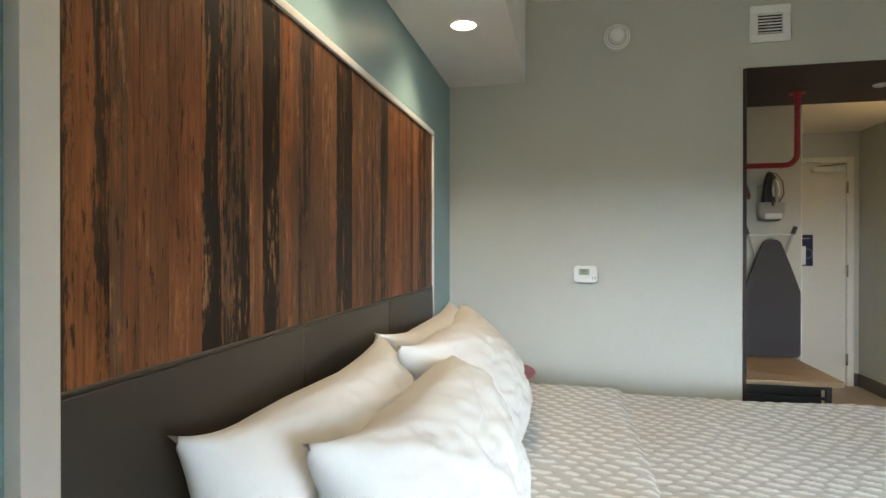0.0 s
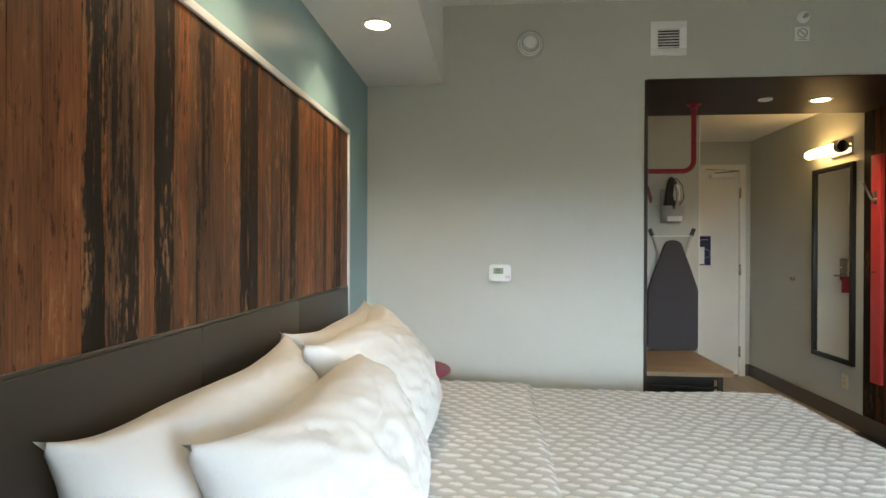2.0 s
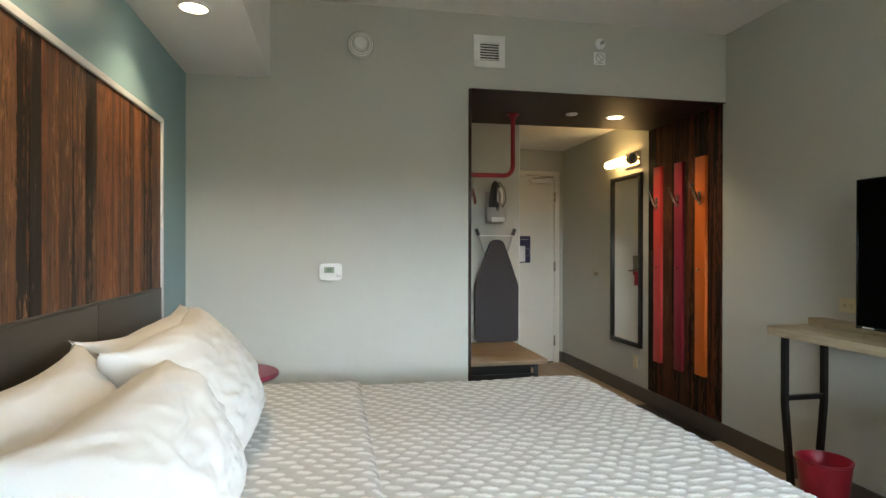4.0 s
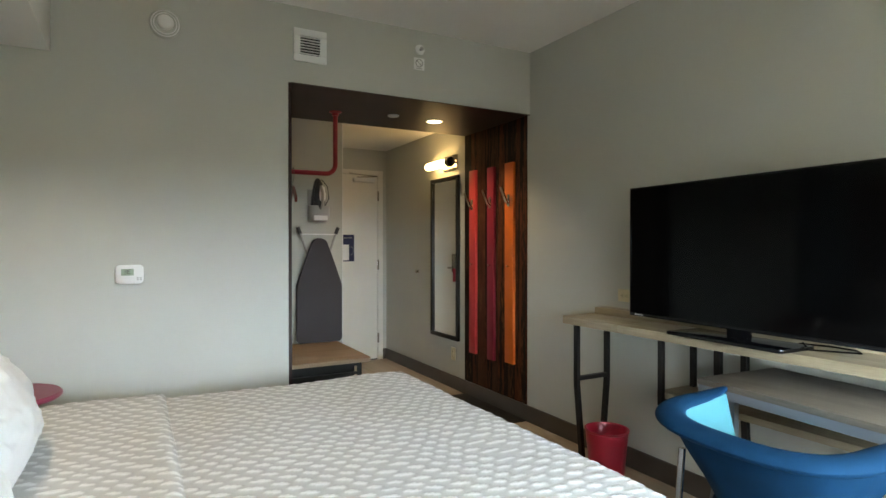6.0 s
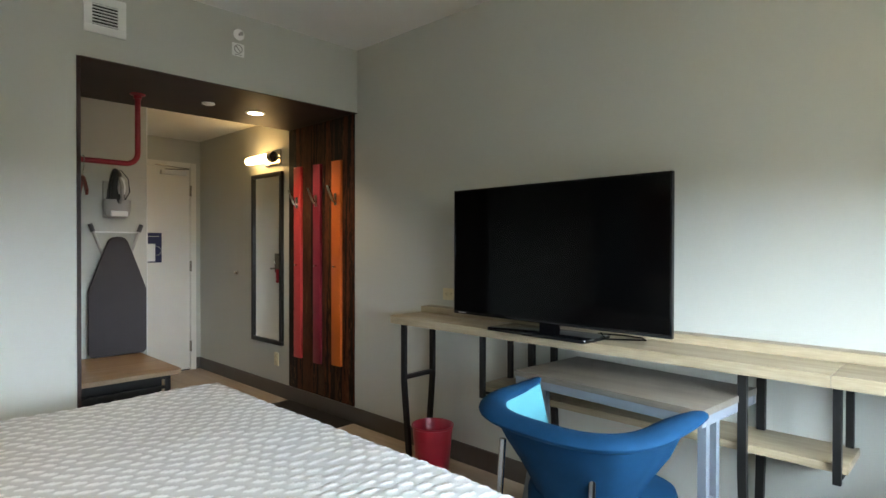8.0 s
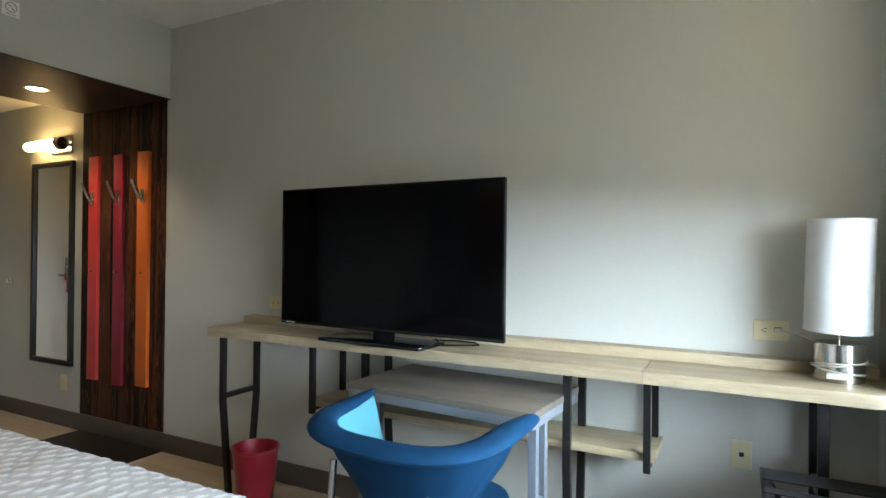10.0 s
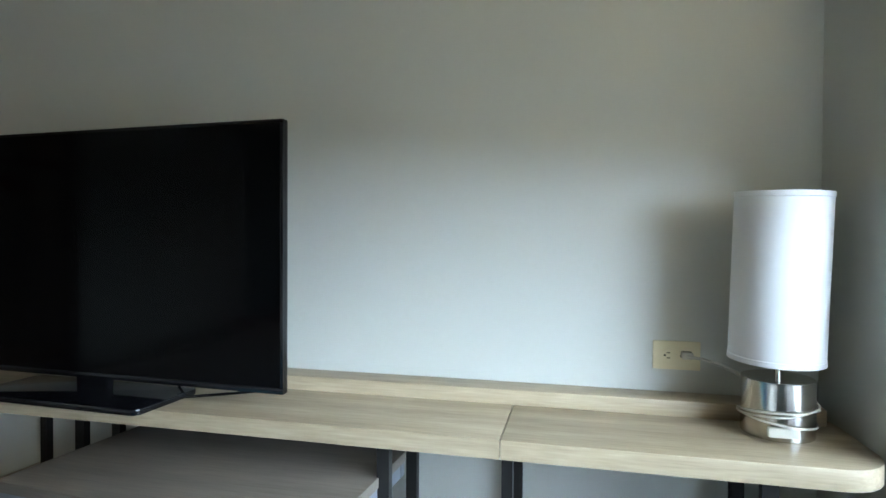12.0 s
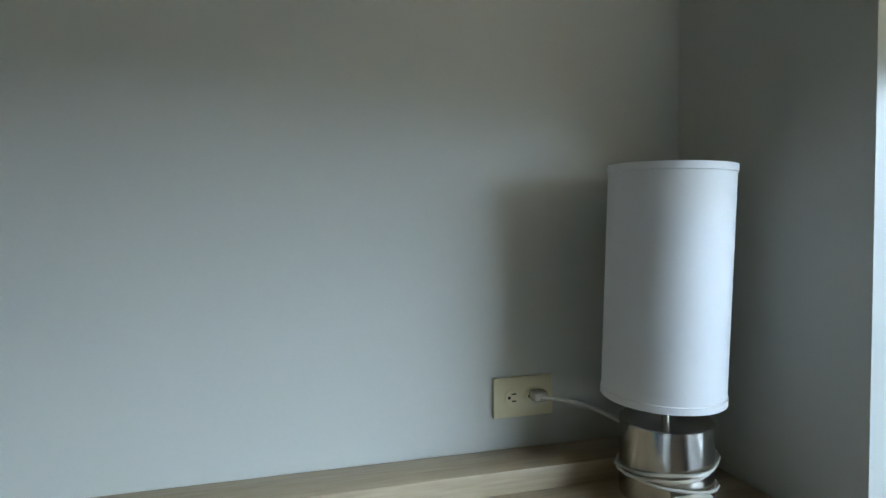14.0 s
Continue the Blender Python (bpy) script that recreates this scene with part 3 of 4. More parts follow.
for k in range(7):
    bm = box(0.812, 0.930, YF - 0.0022, YF - 0.0005, -0.0036, 0.0036)
    bmesh.ops.rotate(bm, verts=bm.verts[:], cent=(0.87, YF - 0.001, 0), matrix=Matrix.Rotation(radians(50), 3, "X"))
    bmesh.ops.translate(bm, verts=bm.verts[:], vec=(0, -0.006, 2.437 + k * 0.0162))
    part("slat", bm, "white", ve)

sm = thing("smoke_alarm", (0.095, YF, 2.472), "round off-white smoke alarm on the wall", "smoke alarm")
part("base", turned([(0.0, 0), (0.078, 0), (0.078, -0.010), (0.072, -0.016), (0.0, -0.016)], 0.095, YF, 2.472, axis="y"), "wall", sm)
for r0 in (0.064, 0.052):
    part("ring", turned([(r0, -0.016), (r0 + 0.006, -0.016), (r0 + 0.005, -0.024), (r0 + 0.001, -0.024)], 0.095, YF, 2.472, axis="y", ring_only=True), "white", sm)
part("sensor", turned([(0.0, -0.016), (0.042, -0.016), (0.036, -0.034), (0.022, -0.042), (0.0, -0.042)], 0.095, YF, 2.478, axis="y"), "white", sm)

sp = thing("wall_sprinkler", (1.599, YF, 2.585), "small white round wall sprinkler", "sprinkler")
part("escutcheon", turned([(0.0, 0), (0.034, 0), (0.032, -0.008), (0.014, -0.012), (0.0, -0.012)], 1.599, YF, 2.585, axis="y"), "white", sp)
part("nozzle", turned([(0.0, -0.012), (0.008, -0.012), (0.008, -0.034), (0.013, -0.036), (0.0, -0.038)], 1.599, YF, 2.583, 16, axis="y"), "grey", sp)
sg = thing("warning_sign", (1.594, YF, 2.49), "small white sign with a ring symbol", "sign")
part("plate", box(1.555, 1.633, YF - 0.004, YF, 2.452, 2.531, 0.002), "white", sg)
part("ring", turned([(0.022, -0.004), (0.027, -0.004), (0.027, -0.006), (0.022, -0.006)], 1.594, YF, 2.496, 28, axis="y", ring_only=True), "grey", sg)
bm = box(-0.024, 0.024, YF - 0.006, YF - 0.004, -0.0025, 0.0025)
bmesh.ops.rotate(bm, verts=bm.verts[:], cent=(0, YF, 0), matrix=Matrix.Rotation(radians(45), 3, "Y"))
bmesh.ops.translate(bm, verts=bm.verts[:], vec=(1.594, 0, 2.496))
part("slash", bm, "grey", sg)
part("text_bar", box(1.572, 1.616, YF - 0.005, YF - 0.004, 2.459, 2.464), "grey", sg)

# ---- passage: boards and hooks, mirror, sconce ----
pp = thing("board_panel", (XR, 3.47, 0.118), "dark weathered board panel with coat hooks", "wall panel")
board_panel(pp, XR, 3.028, 3.918, 0.122, OZ, "weathered_dark", 0.06, 0.15, 0.008, -1)
for nm, y0, y1, z0, z1, mt, lb in (("coat_rack", 3.705, 3.805, 0.384, 1.935, "coral", "coral red"), ("coat_rack", 3.43, 3.525, 0.375, 1.93, "maroon", "maroon"), ("coat_rack", 3.165, 3.275, 0.395, 1.935, "orange", "orange")):
    c = thing(nm, (XR - 0.01, (y0 + y1) / 2, z0), f"tall {lb} painted board with a metal coat hook", "coat rack", "coat hook boards")
    yc = (y0 + y1) / 2
    part("board", box(XR - 0.034, XR - 0.0095, y0, y1, z0, z1, 0.003), mt, c)
    part("hook_plate", box(XR - 0.040, XR - 0.034, yc - 0.016, yc + 0.016, 1.60, 1.69, 0.002), "steel", c)
    part("hook", tube([(XR - 0.040, yc, 1.625), (XR - 0.060, yc, 1.640), (XR - 0.098, yc, 1.725), (XR - 0.104, yc, 1.745)], 0, flat=(0.013, 0.006)), "steel", c, "brushed steel hook")
    part("peg", turned([(0.0, -0.034), (0.006, -0.034), (0.006, -0.052), (0.009, -0.056), (0.0, -0.060)], XR, yc, 1.14, 14, axis="x"), "steel", c)

mi = thing("wall_mirror", (XR, 4.273, 0.443), "tall wall mirror in a thin black frame", "mirror")
MY0, MY1, MZ0, MZ1, F = 4.012, 4.534, 0.443, 1.930, 0.034
part("glass", box(XR - 0.014, XR - 0.002, MY0 + F, MY1 - F, MZ0 + F, MZ1 - F), "mirror", mi, "clear mirror glass")
for a in ((MY0, MY1, MZ0, MZ0 + F), (MY0, MY1, MZ1 - F, MZ1), (MY0, MY0 + F, MZ0 + F, MZ1 - F), (MY1 - F, MY1, MZ0 + F, MZ1 - F)):
    part("frame_bar", box(XR - 0.030, XR - 0.001, *a, 0.003), "black", mi, "black frame bar")
sc = thing("sconce", (XR, 4.27, 2.05), "lit tubular wall sconce over the mirror", "wall lamp")
part("plate", box(XR - 0.018, XR - 0.001, 4.045, 4.300, 1.987, 2.118, 0.004), "steel", sc)
part("glass_tube", turned([(0.0, 4.075), (0.033, 4.075), (0.036, 4.10), (0.036, 4.455), (0.030, 4.485), (0.0, 4.495)], XR - 0.085, 0, 2.045, 28, axis="y"), "sconce", sc, "glowing warm glass tube")
part("end_cap", turned([(0.0, 4.028), (0.043, 4.028), (0.046, 4.036), (0.046, 4.073), (0.0, 4.073)], XR - 0.085, 0, 2.045, 28, axis="y"), "steel", sc)
part("arm", tube([(XR - 0.018, 4.052, 2.045), (XR - 0.085, 4.052, 2.045)], 0.012), "steel", sc)
lone("doorstop", turned([(0.0, 0), (0.020, 0), (0.020, -0.008), (0.010, -0.016), (0.018, -0.030), (0.0, -0.034)], XR, 4.86, 1.035, 18, axis="x"), "steel", "small round metal door stop on the wall", "door stop")


def outlet(name, yc, zc, w, h, label, kind, face=XR):
    o = thing(name, (face, yc, zc), label, "socket")
    part("cover_plate", box(face - 0.007, face, yc - w / 2, yc + w / 2, zc - h / 2, zc + h / 2, 0.003), "ivory", o)
    if kind == "power":
        wide = w > h
        for s in (-1, 1):
            cy, cz = (yc + s * 0.0195, zc) if wide else (yc, zc + s * 0.0195)
            rec = part("receptacle", turned([(0.0, -0.007), (0.0165, -0.007), (0.0165, -0.009), (0.0, -0.009)], face, cy, cz, 24, axis="x"), "ivory", o)
            for dy, dz, a, b in ((0.0, 0.0065, 0.0045, 0.0012), (0.0, -0.0065, 0.0038, 0.0012), (0.009, 0.0, 0.0024, 0.0024)):
                part("slot", box(face - 0.0096, face - 0.0088, cy + dy - a, cy + dy + a, cz + dz - b, cz + dz + b), "hole", rec)
        part("screw", turned([(0.0, -0.007), (0.003, -0.007), (0.003, -0.0085), (0.0, -0.0085)], face, yc, zc, 12, axis="x"), "ivory", o)
    else:
        part("jack", box(face - 0.010, face - 0.006, yc - 0.008, yc + 0.008, zc - 0.007, zc + 0.009), "navy", o, "blue data jack")
        for s in (-1, 1):
            part("screw", turned([(0.0, -0.007), (0.003, -0.007), (0.003, -0.0085), (0.0, -0.0085)], face, yc, zc + s * 0.042, 12, axis="x"), "ivory", o)
    return o


outlet("power_socket", 4.13, 0.315, 0.072, 0.115, "ivory wall socket below the mirror", "power")
outlet("power_socket", -0.346, 1.020, 0.114, 0.073, "ivory wall socket with the lamp plugged in", "power")
outlet("power_socket", 2.072, 1.003, 0.114, 0.073, "ivory wall socket beside the television", "power")
outlet("data_socket", -0.252, 0.546, 0.070, 0.104, "ivory data socket under the desk", "data")

# ---- closet ----
rod = [(1.213, 3.58, OZ), (1.213, 3.58, 1.88)] + [(1.213 - 0.07 * (1 - math.cos(radians(a))), 3.58, 1.88 - 0.07 * math.sin(radians(a))) for a in range(15, 91, 15)] + [(0.0, 3.58, 1.81)]
cr = thing("clothes_rail", (1.213, 3.58, OZ), "bent red pipe clothes rail hung from the ceiling", "clothes rail")
part("pipe", tube(rod, 0.0165, 14), "redpipe", cr)
part("flange", turned([(0.0, 0), (0.045, 0), (0.045, -0.006), (0.024, -0.012), (0.024, -0.03), (0.0, -0.03)], 1.213, 3.58, OZ, 28), "redpipe", cr)
for hx in (0.91, 0.86, 0.80):
    hg = thing("clothes_hanger", (hx, 3.58, 1.81), "brown wooden clothes hanger on the red rail", "hanger", "hangers on the rail")
    part("hook", tube([(hx, 3.58 + 0.026 * math.cos(radians(a)), 1.812 + 0.026 * math.sin(radians(a))) for a in range(-20, 200, 20)] + [(hx, 3.556, 1.77), (hx, 3.58, 1.74), (hx, 3.58, 1.70)], 0.0022, 8), "chrome", hg)
    part("shoulder", tube([(hx + 0.03 * e, 3.58 + 0.21 * e, 1.70 - 0.10 * abs(e) ** 1.4) for e in (-1, -0.6, -0.25, 0, 0.25, 0.6, 1)], 0, flat=(0.007, 0.016)), "hanger", hg)

ib = thing("ironing_board", (1.335, CW - 0.05, 0.46), "charcoal ironing board hung on the closet wall", "ironing board")
outl = []
for k in range(41):
    e = -1 + 2 * k / 40
    q = abs(e) / 0.36
    outl.append((e, 1.362 - 0.055 * (1 - math.sqrt(max(0.0, 1 - q * q))) if q < 1 else 1.307 - 0.345 * ((abs(e) - 0.36) / 0.64) ** 1.08))
pts = [(1.335 + 0.195 * s, z) for s, z in outl] + [(1.335 + 0.195, 0.50), (1.335 + 0.175, 0.475), (1.335 - 0.175, 0.475), (1.335 - 0.195, 0.50)]
bm = bmesh.new()
f = bm.faces.new([bm.verts.new((x, CW - 0.075, z)) for x, z in pts])
up = bmesh.ops.extrude_face_region(bm, geom=[f])["geom"]
bmesh.ops.translate(bm, verts=[g for g in up if isinstance(g, bmesh.types.BMVert)], vec=(0, 0.03, 0))
bmesh.ops.recalc_face_normals(bm, faces=bm.faces[:])
part("padded_cover", bm, "ironing", ib)
for s in (-1, 1):
    part("leg", tube([(1.335 + 0.085 * s, CW - 0.035, 1.20), (1.335 + 0.165 * s, CW - 0.03, 1.43)], 0.011), "grey", ib)
    part("foot_cap", tube([(1.335 + 0.155 * s, CW - 0.03, 1.40), (1.335 + 0.175 * s, CW - 0.03, 1.455)], 0.016), "darkgrey", ib, "dark rubber foot cap")
part("cross_bar", tube([(1.335 - 0.155, CW - 0.03, 1.395), (1.335 + 0.155, CW - 0.03, 1.395)], 0.006), "white", ib)

ic = thing("iron_caddy", (1.33, CW, 1.50), "grey wall caddy holding a steam iron", "iron holder")
bm = turned([(0.0, 0.0), (0.052, 0.0), (0.078, 0.018), (0.090, 0.055), (0.094, 0.135), (0.086, 0.138), (0.080, 0.055), (0.0, 0.025)], 0, 0, 0, 32)
bmesh.ops.scale(bm, verts=bm.verts[:], vec=(1.0, 0.62, 1.0))
bmesh.ops.translate(bm, verts=bm.verts[:], vec=(1.33, CW - 0.065, 1.50))
part("cup", bm, "grey", ic)
# white plate added as the cup's pale lower front
part("cup_lower_front", box(1.272, 1.388, CW - 0.126, CW - 0.116, 1.512, 1.553, 0.008, seg=3), "white", ic, "white lower front of the caddy cup")
part("back_plate", box(1.25, 1.41, CW - 0.012, CW, 1.50, 1.78, 0.008), "grey", ic)
ir = thing("steam_iron", (1.33, CW - 0.07, 1.52), "dark and white steam iron standing in its caddy", "iron")
sole = []
for k in range(25):
    s = -1 + 2 * k / 24
    sole.append((1.325 + 0.060 * s, 1.60 + 0.275 * (1 - abs(s) ** 2.2)))
bm = bmesh.new()
f = bm.faces.new([bm.verts.new((x, CW - 0.050, z)) for x, z in sole])
up = bmesh.ops.extrude_face_region(bm, geom=[f])["geom"]
bmesh.ops.translate(bm, verts=[g for g in up if isinstance(g, bmesh.types.BMVert)], vec=(0, 0.028, 0))
bmesh.ops.recalc_face_normals(bm, faces=bm.faces[:])
part("soleplate", bm, "darkgrey", ir)
part("body", turned([(0.0, 1.55), (0.038, 1.56), (0.048, 1.63), (0.044, 1.75), (0.026, 1.835), (0.0, 1.865)], 1.33, CW - 0.078, 0, 24), "darkgrey", ir)
part("water_tank", turned([(0.0, 1.60), (0.026, 1.61), (0.030, 1.66), (0.020, 1.72), (0.0, 1.74)], 1.345, CW - 0.112, 0.07, 20), "paper", ir, "white water tank")
part("handle", tube([(1.335, CW - 0.10, 1.60), (1.34, CW - 0.145, 1.64), (1.34, CW - 0.15, 1.74), (1.335, CW - 0.11, 1.80)], 0.012, 12), "grey", ir, "grey grip")
part("cord", tube([(1.365, CW - 0.10, 1.62), (1.41, CW - 0.09, 1.70), (1.405, CW - 0.07, 1.80), (1.36, CW - 0.06, 1.86), (1.30, CW - 0.07, 1.85)], 0.004, 8), "darkgrey", ir)

be = thing("bench", (1.2, 4.03, 0.0), "oak-topped luggage bench on a black steel frame", "bench")
part("top", prism(rounded(0.12, 1.50, 3.60, 4.44, (0.0, 0.04, 0.0, 0.0)), 0.438, 0.468, 0.003), "bench", be)
for bx in (0.2, 1.42):
    for by in (3.66, 4.40):
        part("leg", box(bx - 0.015, bx + 0.015, by - 0.015, by + 0.015, 0, 0.438, 0.002), "black", be)
for by in (3.66, 4.40):
    part("rail", box(0.215, 1.405, by - 0.012, by + 0.012, 0.408, 0.438), "black", be)
    part("rail", box(0.215, 1.405, by - 0.012, by + 0.012, 0.345, 0.362), "black", be)
# solid black box added to fill the space between rails and top
part("shelf", box(0.22, 1.40, 3.70, 4.38, 0.30, 0.43, 0.01), "black", be, "black box filling the space under the top")

# ---- entrance door ----
DX0, DX1, DH = 1.485, 2.385, 2.092
dr = thing("door_1", ((DX0 + DX1) / 2, FAR, 0), "closed cream painted entrance door", "door", kind="structure")
leaf = part("leaf", box(DX0, DX1, FAR - 0.012, FAR - 0.001, 0.012, DH, 0.002), "doorpaint", dr)
part("frame", box(DX1 + 0.004, DX1 + 0.062, FAR - 0.028, FAR - 0.001, 0, DH + 0.055, 0.003), "doorpaint", dr)
part("frame", box(DX0 - 0.062, DX0 - 0.004, FAR - 0.028, FAR - 0.001, 0, DH + 0.055, 0.003), "doorpaint", dr)
part("frame", box(DX0 - 0.004, DX1 + 0.004, FAR - 0.028, FAR - 0.001, DH + 0.004, DH + 0.055, 0.003), "doorpaint", dr)
for hz in (0.25, 1.08, 1.86):
    part("hinge", box(DX1 - 0.004, DX1 + 0.012, FAR - 0.036, FAR - 0.012, hz - 0.055, hz + 0.055, 0.002), "steel", dr)
part("closer_body", box(2.09, 2.34, FAR - 0.065, FAR - 0.012, 2.010, 2.055, 0.006), "silver", dr, "metal door closer")
part("closer_arm", tube([(2.13, FAR - 0.045, 2.062), (2.36, FAR - 0.06, 2.078), (2.04, FAR - 0.035, 2.102)], 0, flat=(0.012, 0.004)), "steel", dr)
# near-black strip stands in for the shade in the gap below the leaf
part("gap_shade_strip", box(DX0, DX1, FAR - 0.010, FAR - 0.002, 0.0, 0.012), "hole", dr)
part("lock_plate", box(1.545, 1.615, FAR - 0.022, FAR - 0.012, 0.98, 1.20, 0.004), "steel", dr)
part("lever", tube([(1.58, FAR - 0.02, 1.03), (1.58, FAR - 0.065, 1.03), (1.60, FAR - 0.07, 1.03), (1.70, FAR - 0.07, 1.03)], 0.010), "steel", dr, "steel lever handle")
tg = thing("door_tag", (1.60, FAR - 0.075, 0.92), "red hanging card on the door lever", "door tag")
part("card", box(1.56, 1.635, FAR - 0.083, FAR - 0.080, 0.86, 1.02, 0.001), "red", tg)
nt = thing("door_notice", (2.05, FAR - 0.013, 1.2), "navy notice card on the door", "notice")
part("card", box(1.925, 2.107, FAR - 0.016, FAR - 0.0125, 1.123, 1.420, 0.001), "navy", nt)
part("sheet", box(1.94, 2.045, FAR - 0.018, FAR - 0.016, 1.135, 1.310), "paper", nt, "white printed sheet")
part("text_bar", box(1.955, 2.08, FAR - 0.0175, FAR - 0.016, 1.380, 1.387), "grey", nt)
part("ring", turned([(0.042, -0.0165), (0.046, -0.0165), (0.046, -0.0175), (0.042, -0.0175)], 2.058, FAR, 1.24, 28, axis="y", ring_only=True), "grey", nt)

# ---- desk along the wall ----
DZ, DT, DF = 0.888, 0.043, 2.147
SEAM, DY0, DY1 = 0.058, -0.685, 2.255
dk = thing("wall_desk", (2.32, 0.8, 0), "long pale oak wall desk on black steel legs", "desk")
part("top", prism(rounded(DF, XR - 0.002, DY0, SEAM - 0.001, (0.10, 0, 0, 0)), DZ - DT, DZ, 0.003), "oak", dk)
part("top", prism(rounded(DF, XR - 0.002, SEAM + 0.001, 1.80, (0, 0, 0, 0)), DZ - DT, DZ, 0.003), "oak", dk)
part("top", prism(rounded(DF, XR - 0.002, 1.802, DY1, (0, 0, 0, 0.05)), DZ - DT, DZ, 0.003), "oak", dk)
part("backsplash", box(2.408, XR - 0.002, DY0 + 0.03, DY1 - 0.02, DZ, DZ + 0.039, 0.003), "oak", dk)
part("shelf", box(2.215, 2.455, 0.020, 1.60, 0.553, 0.583, 0.003), "oak", dk, "pale oak hanging shelf")


def desk_leg(y, xs=(2.205, 2.44), cross=True):
    for x, k in zip(xs, (1, -1)):
        pts = [(x, y, DZ - DT), (x, y, 0.50), (x + 0.045 * k, y, 0.0)]
        part("leg", tube(pts, 0, flat=(0.015, 0.012)), "black", dk)
    if cross:
        part("crossbar", box(xs[0] + 0.010, xs[-1] - 0.010, y - 0.012, y + 0.012, 0.515, 0.540), "black", dk)
        part("mount", box(xs[0] - 0.018, xs[0] + 0.05, y - 0.014, y + 0.014, DZ - DT - 0.008, DZ - DT), "black", dk)
        part("mount", box(xs[-1] - 0.06, xs[-1] + 0.018, y - 0.014, y + 0.014, DZ - DT - 0.03, DZ - DT), "black", dk)


def desk_hanger(y):
    for x in (2.205, 2.44):
        part("hanger_bar", box(x - 0.012, x + 0.012, y - 0.012, y + 0.012, 0.52, DZ - DT), "black", dk)
    part("hanger_foot", box(2.217, 2.428, y - 0.014, y + 0.014, 0.536, 0.552), "black", dk)


desk_leg(2.165)
desk_hanger(1.565)
desk_leg(1.288, (2.44,), False)
part("hanger_bar", box(2.428, 2.452, 1.408, 1.442, 0.584, DZ - DT), "black", dk)
desk_leg(0.335, cross=False)
desk_hanger(0.048)
desk_leg(-0.475)

# ---- television ----
tv = thing("television", (2.30, 1.19, DZ), "large black flat television on the desk", "television")
tilt = math.atan2(2.2475 - 2.1985, 1.213)


def tv_part(name, bm, material, label=""):
    bmesh.ops.translate(bm, verts=bm.verts[:], vec=(0.028, 0.012, 0))
    bmesh.ops.rotate(bm, verts=bm.verts[:], cent=(2.224, 1.197, 0), matrix=Matrix.Rotation(-tilt, 3, "Z"))
    return part(name, bm, material, tv, label)


tv_part("casing", box(2.198, 2.216, 0.578, 1.792, 0.934, 1.600, 0.004), "blackgloss")
tv_part("bezel", box(2.192, 2.200, 0.578, 1.792, 0.934, 0.950, 0.002), "blackgloss")
tv_part("bezel", box(2.192, 2.200, 0.578, 1.792, 1.591, 1.600, 0.002), "blackgloss")
tv_part("bezel", box(2.192, 2.200, 0.578, 0.587, 0.950, 1.591, 0.002), "blackgloss")
tv_part("bezel", box(2.192, 2.200, 1.783, 1.792, 0.950, 1.591, 0.002), "blackgloss")
tv_part("screen", box(2.1945, 2.199, 0.587, 1.783, 0.950, 1.591), "screen", "dark switched-off screen")
tv_part("rear_bulge", box(2.216, 2.27, 0.75, 1.62, 0.99, 1.40, 0.015), "blackgloss")
tv_part("neck", box(2.219, 2.240, 1.13, 1.24, DZ + 0.010, 0.99, 0.006), "blackgloss")
tv_part("stand_base", prism(rounded(2.072, 2.290, 0.895, 1.450, (0.02, 0.02, 0.02, 0.02)), DZ + 0.001, DZ + 0.016, 0.003), "blackgloss", "gloss black stand base")
tv_part("badge", box(2.1895, 2.1925, 1.70, 1.755, 0.939, 0.945), "grey")
lone("television_cable", tube([(2.26, 0.93, DZ + 0.03), (2.25, 0.90, DZ + 0.006), (2.30, 0.82, DZ + 0.006), (2.34, 0.76, DZ + 0.006), (2.39, 0.80, DZ + 0.006), (2.40, 0.90, DZ + 0.006), (2.36, 1.0, DZ + 0.006)], 0.004, 8), "blackgloss", "thin black cable lying behind the television", "cable")

# ---- sliding work table, pulled out a little askew ----
wt = thing("work_table", (2.17, 0.77, 0), "grey oak work table with grey steel frame", "table")


def askew(bm):
    bmesh.ops.rotate(bm, verts=bm.verts[:], cent=(1.935, 0.776, 0), matrix=Matrix.Rotation(radians(-4.6), 3, "Z"))
    return bm


WX, WY0, WY1 = 1.935, 0.367, 1.185
part("top", askew(box(WX, WX + 0.465, WY0, WY1, 0.735, 0.760, 0.002)), "greyoak", wt)
part("apron", askew(box(WX + 0.003, WX + 0.033, WY0 + 0.003, WY1 - 0.003, 0.700, 0.735, 0.002)), "greysteel", wt)
part("apron", askew(box(WX + 0.435, WX + 0.463, WY0 + 0.003, WY1 - 0.003, 0.700, 0.735, 0.002)), "greysteel", wt)
for y in (WY0 + 0.003, WY1 - 0.033):
    part("apron", askew(box(WX + 0.033, WX + 0.435, y, y + 0.03, 0.700, 0.735, 0.002)), "greysteel", wt)
for y in (WY0 + 0.035, WY1 - 0.037):
    for x in (WX + 0.085, WX + 0.165):
        part("leg", askew(tube([(x, y, 0.700), (x, y, 0.36), (WX + 0.125 + (x - WX - 0.125) * 3.4, y, 0.02)], 0, flat=(0.015, 0.013))), "greysteel", wt)
    part("leg_tie", askew(box(WX + 0.10, WX + 0.15, y - 0.012, y + 0.012, 0.40, 0.425)), "greysteel", wt)
    for x in (WX + 0.125 - 0.136, WX + 0.125 + 0.136):
        part("glide", askew(turned([(0.0, 0), (0.022, 0), (0.022, 0.02), (0.0, 0.022)], x, y, 0, 16)), "black", wt)

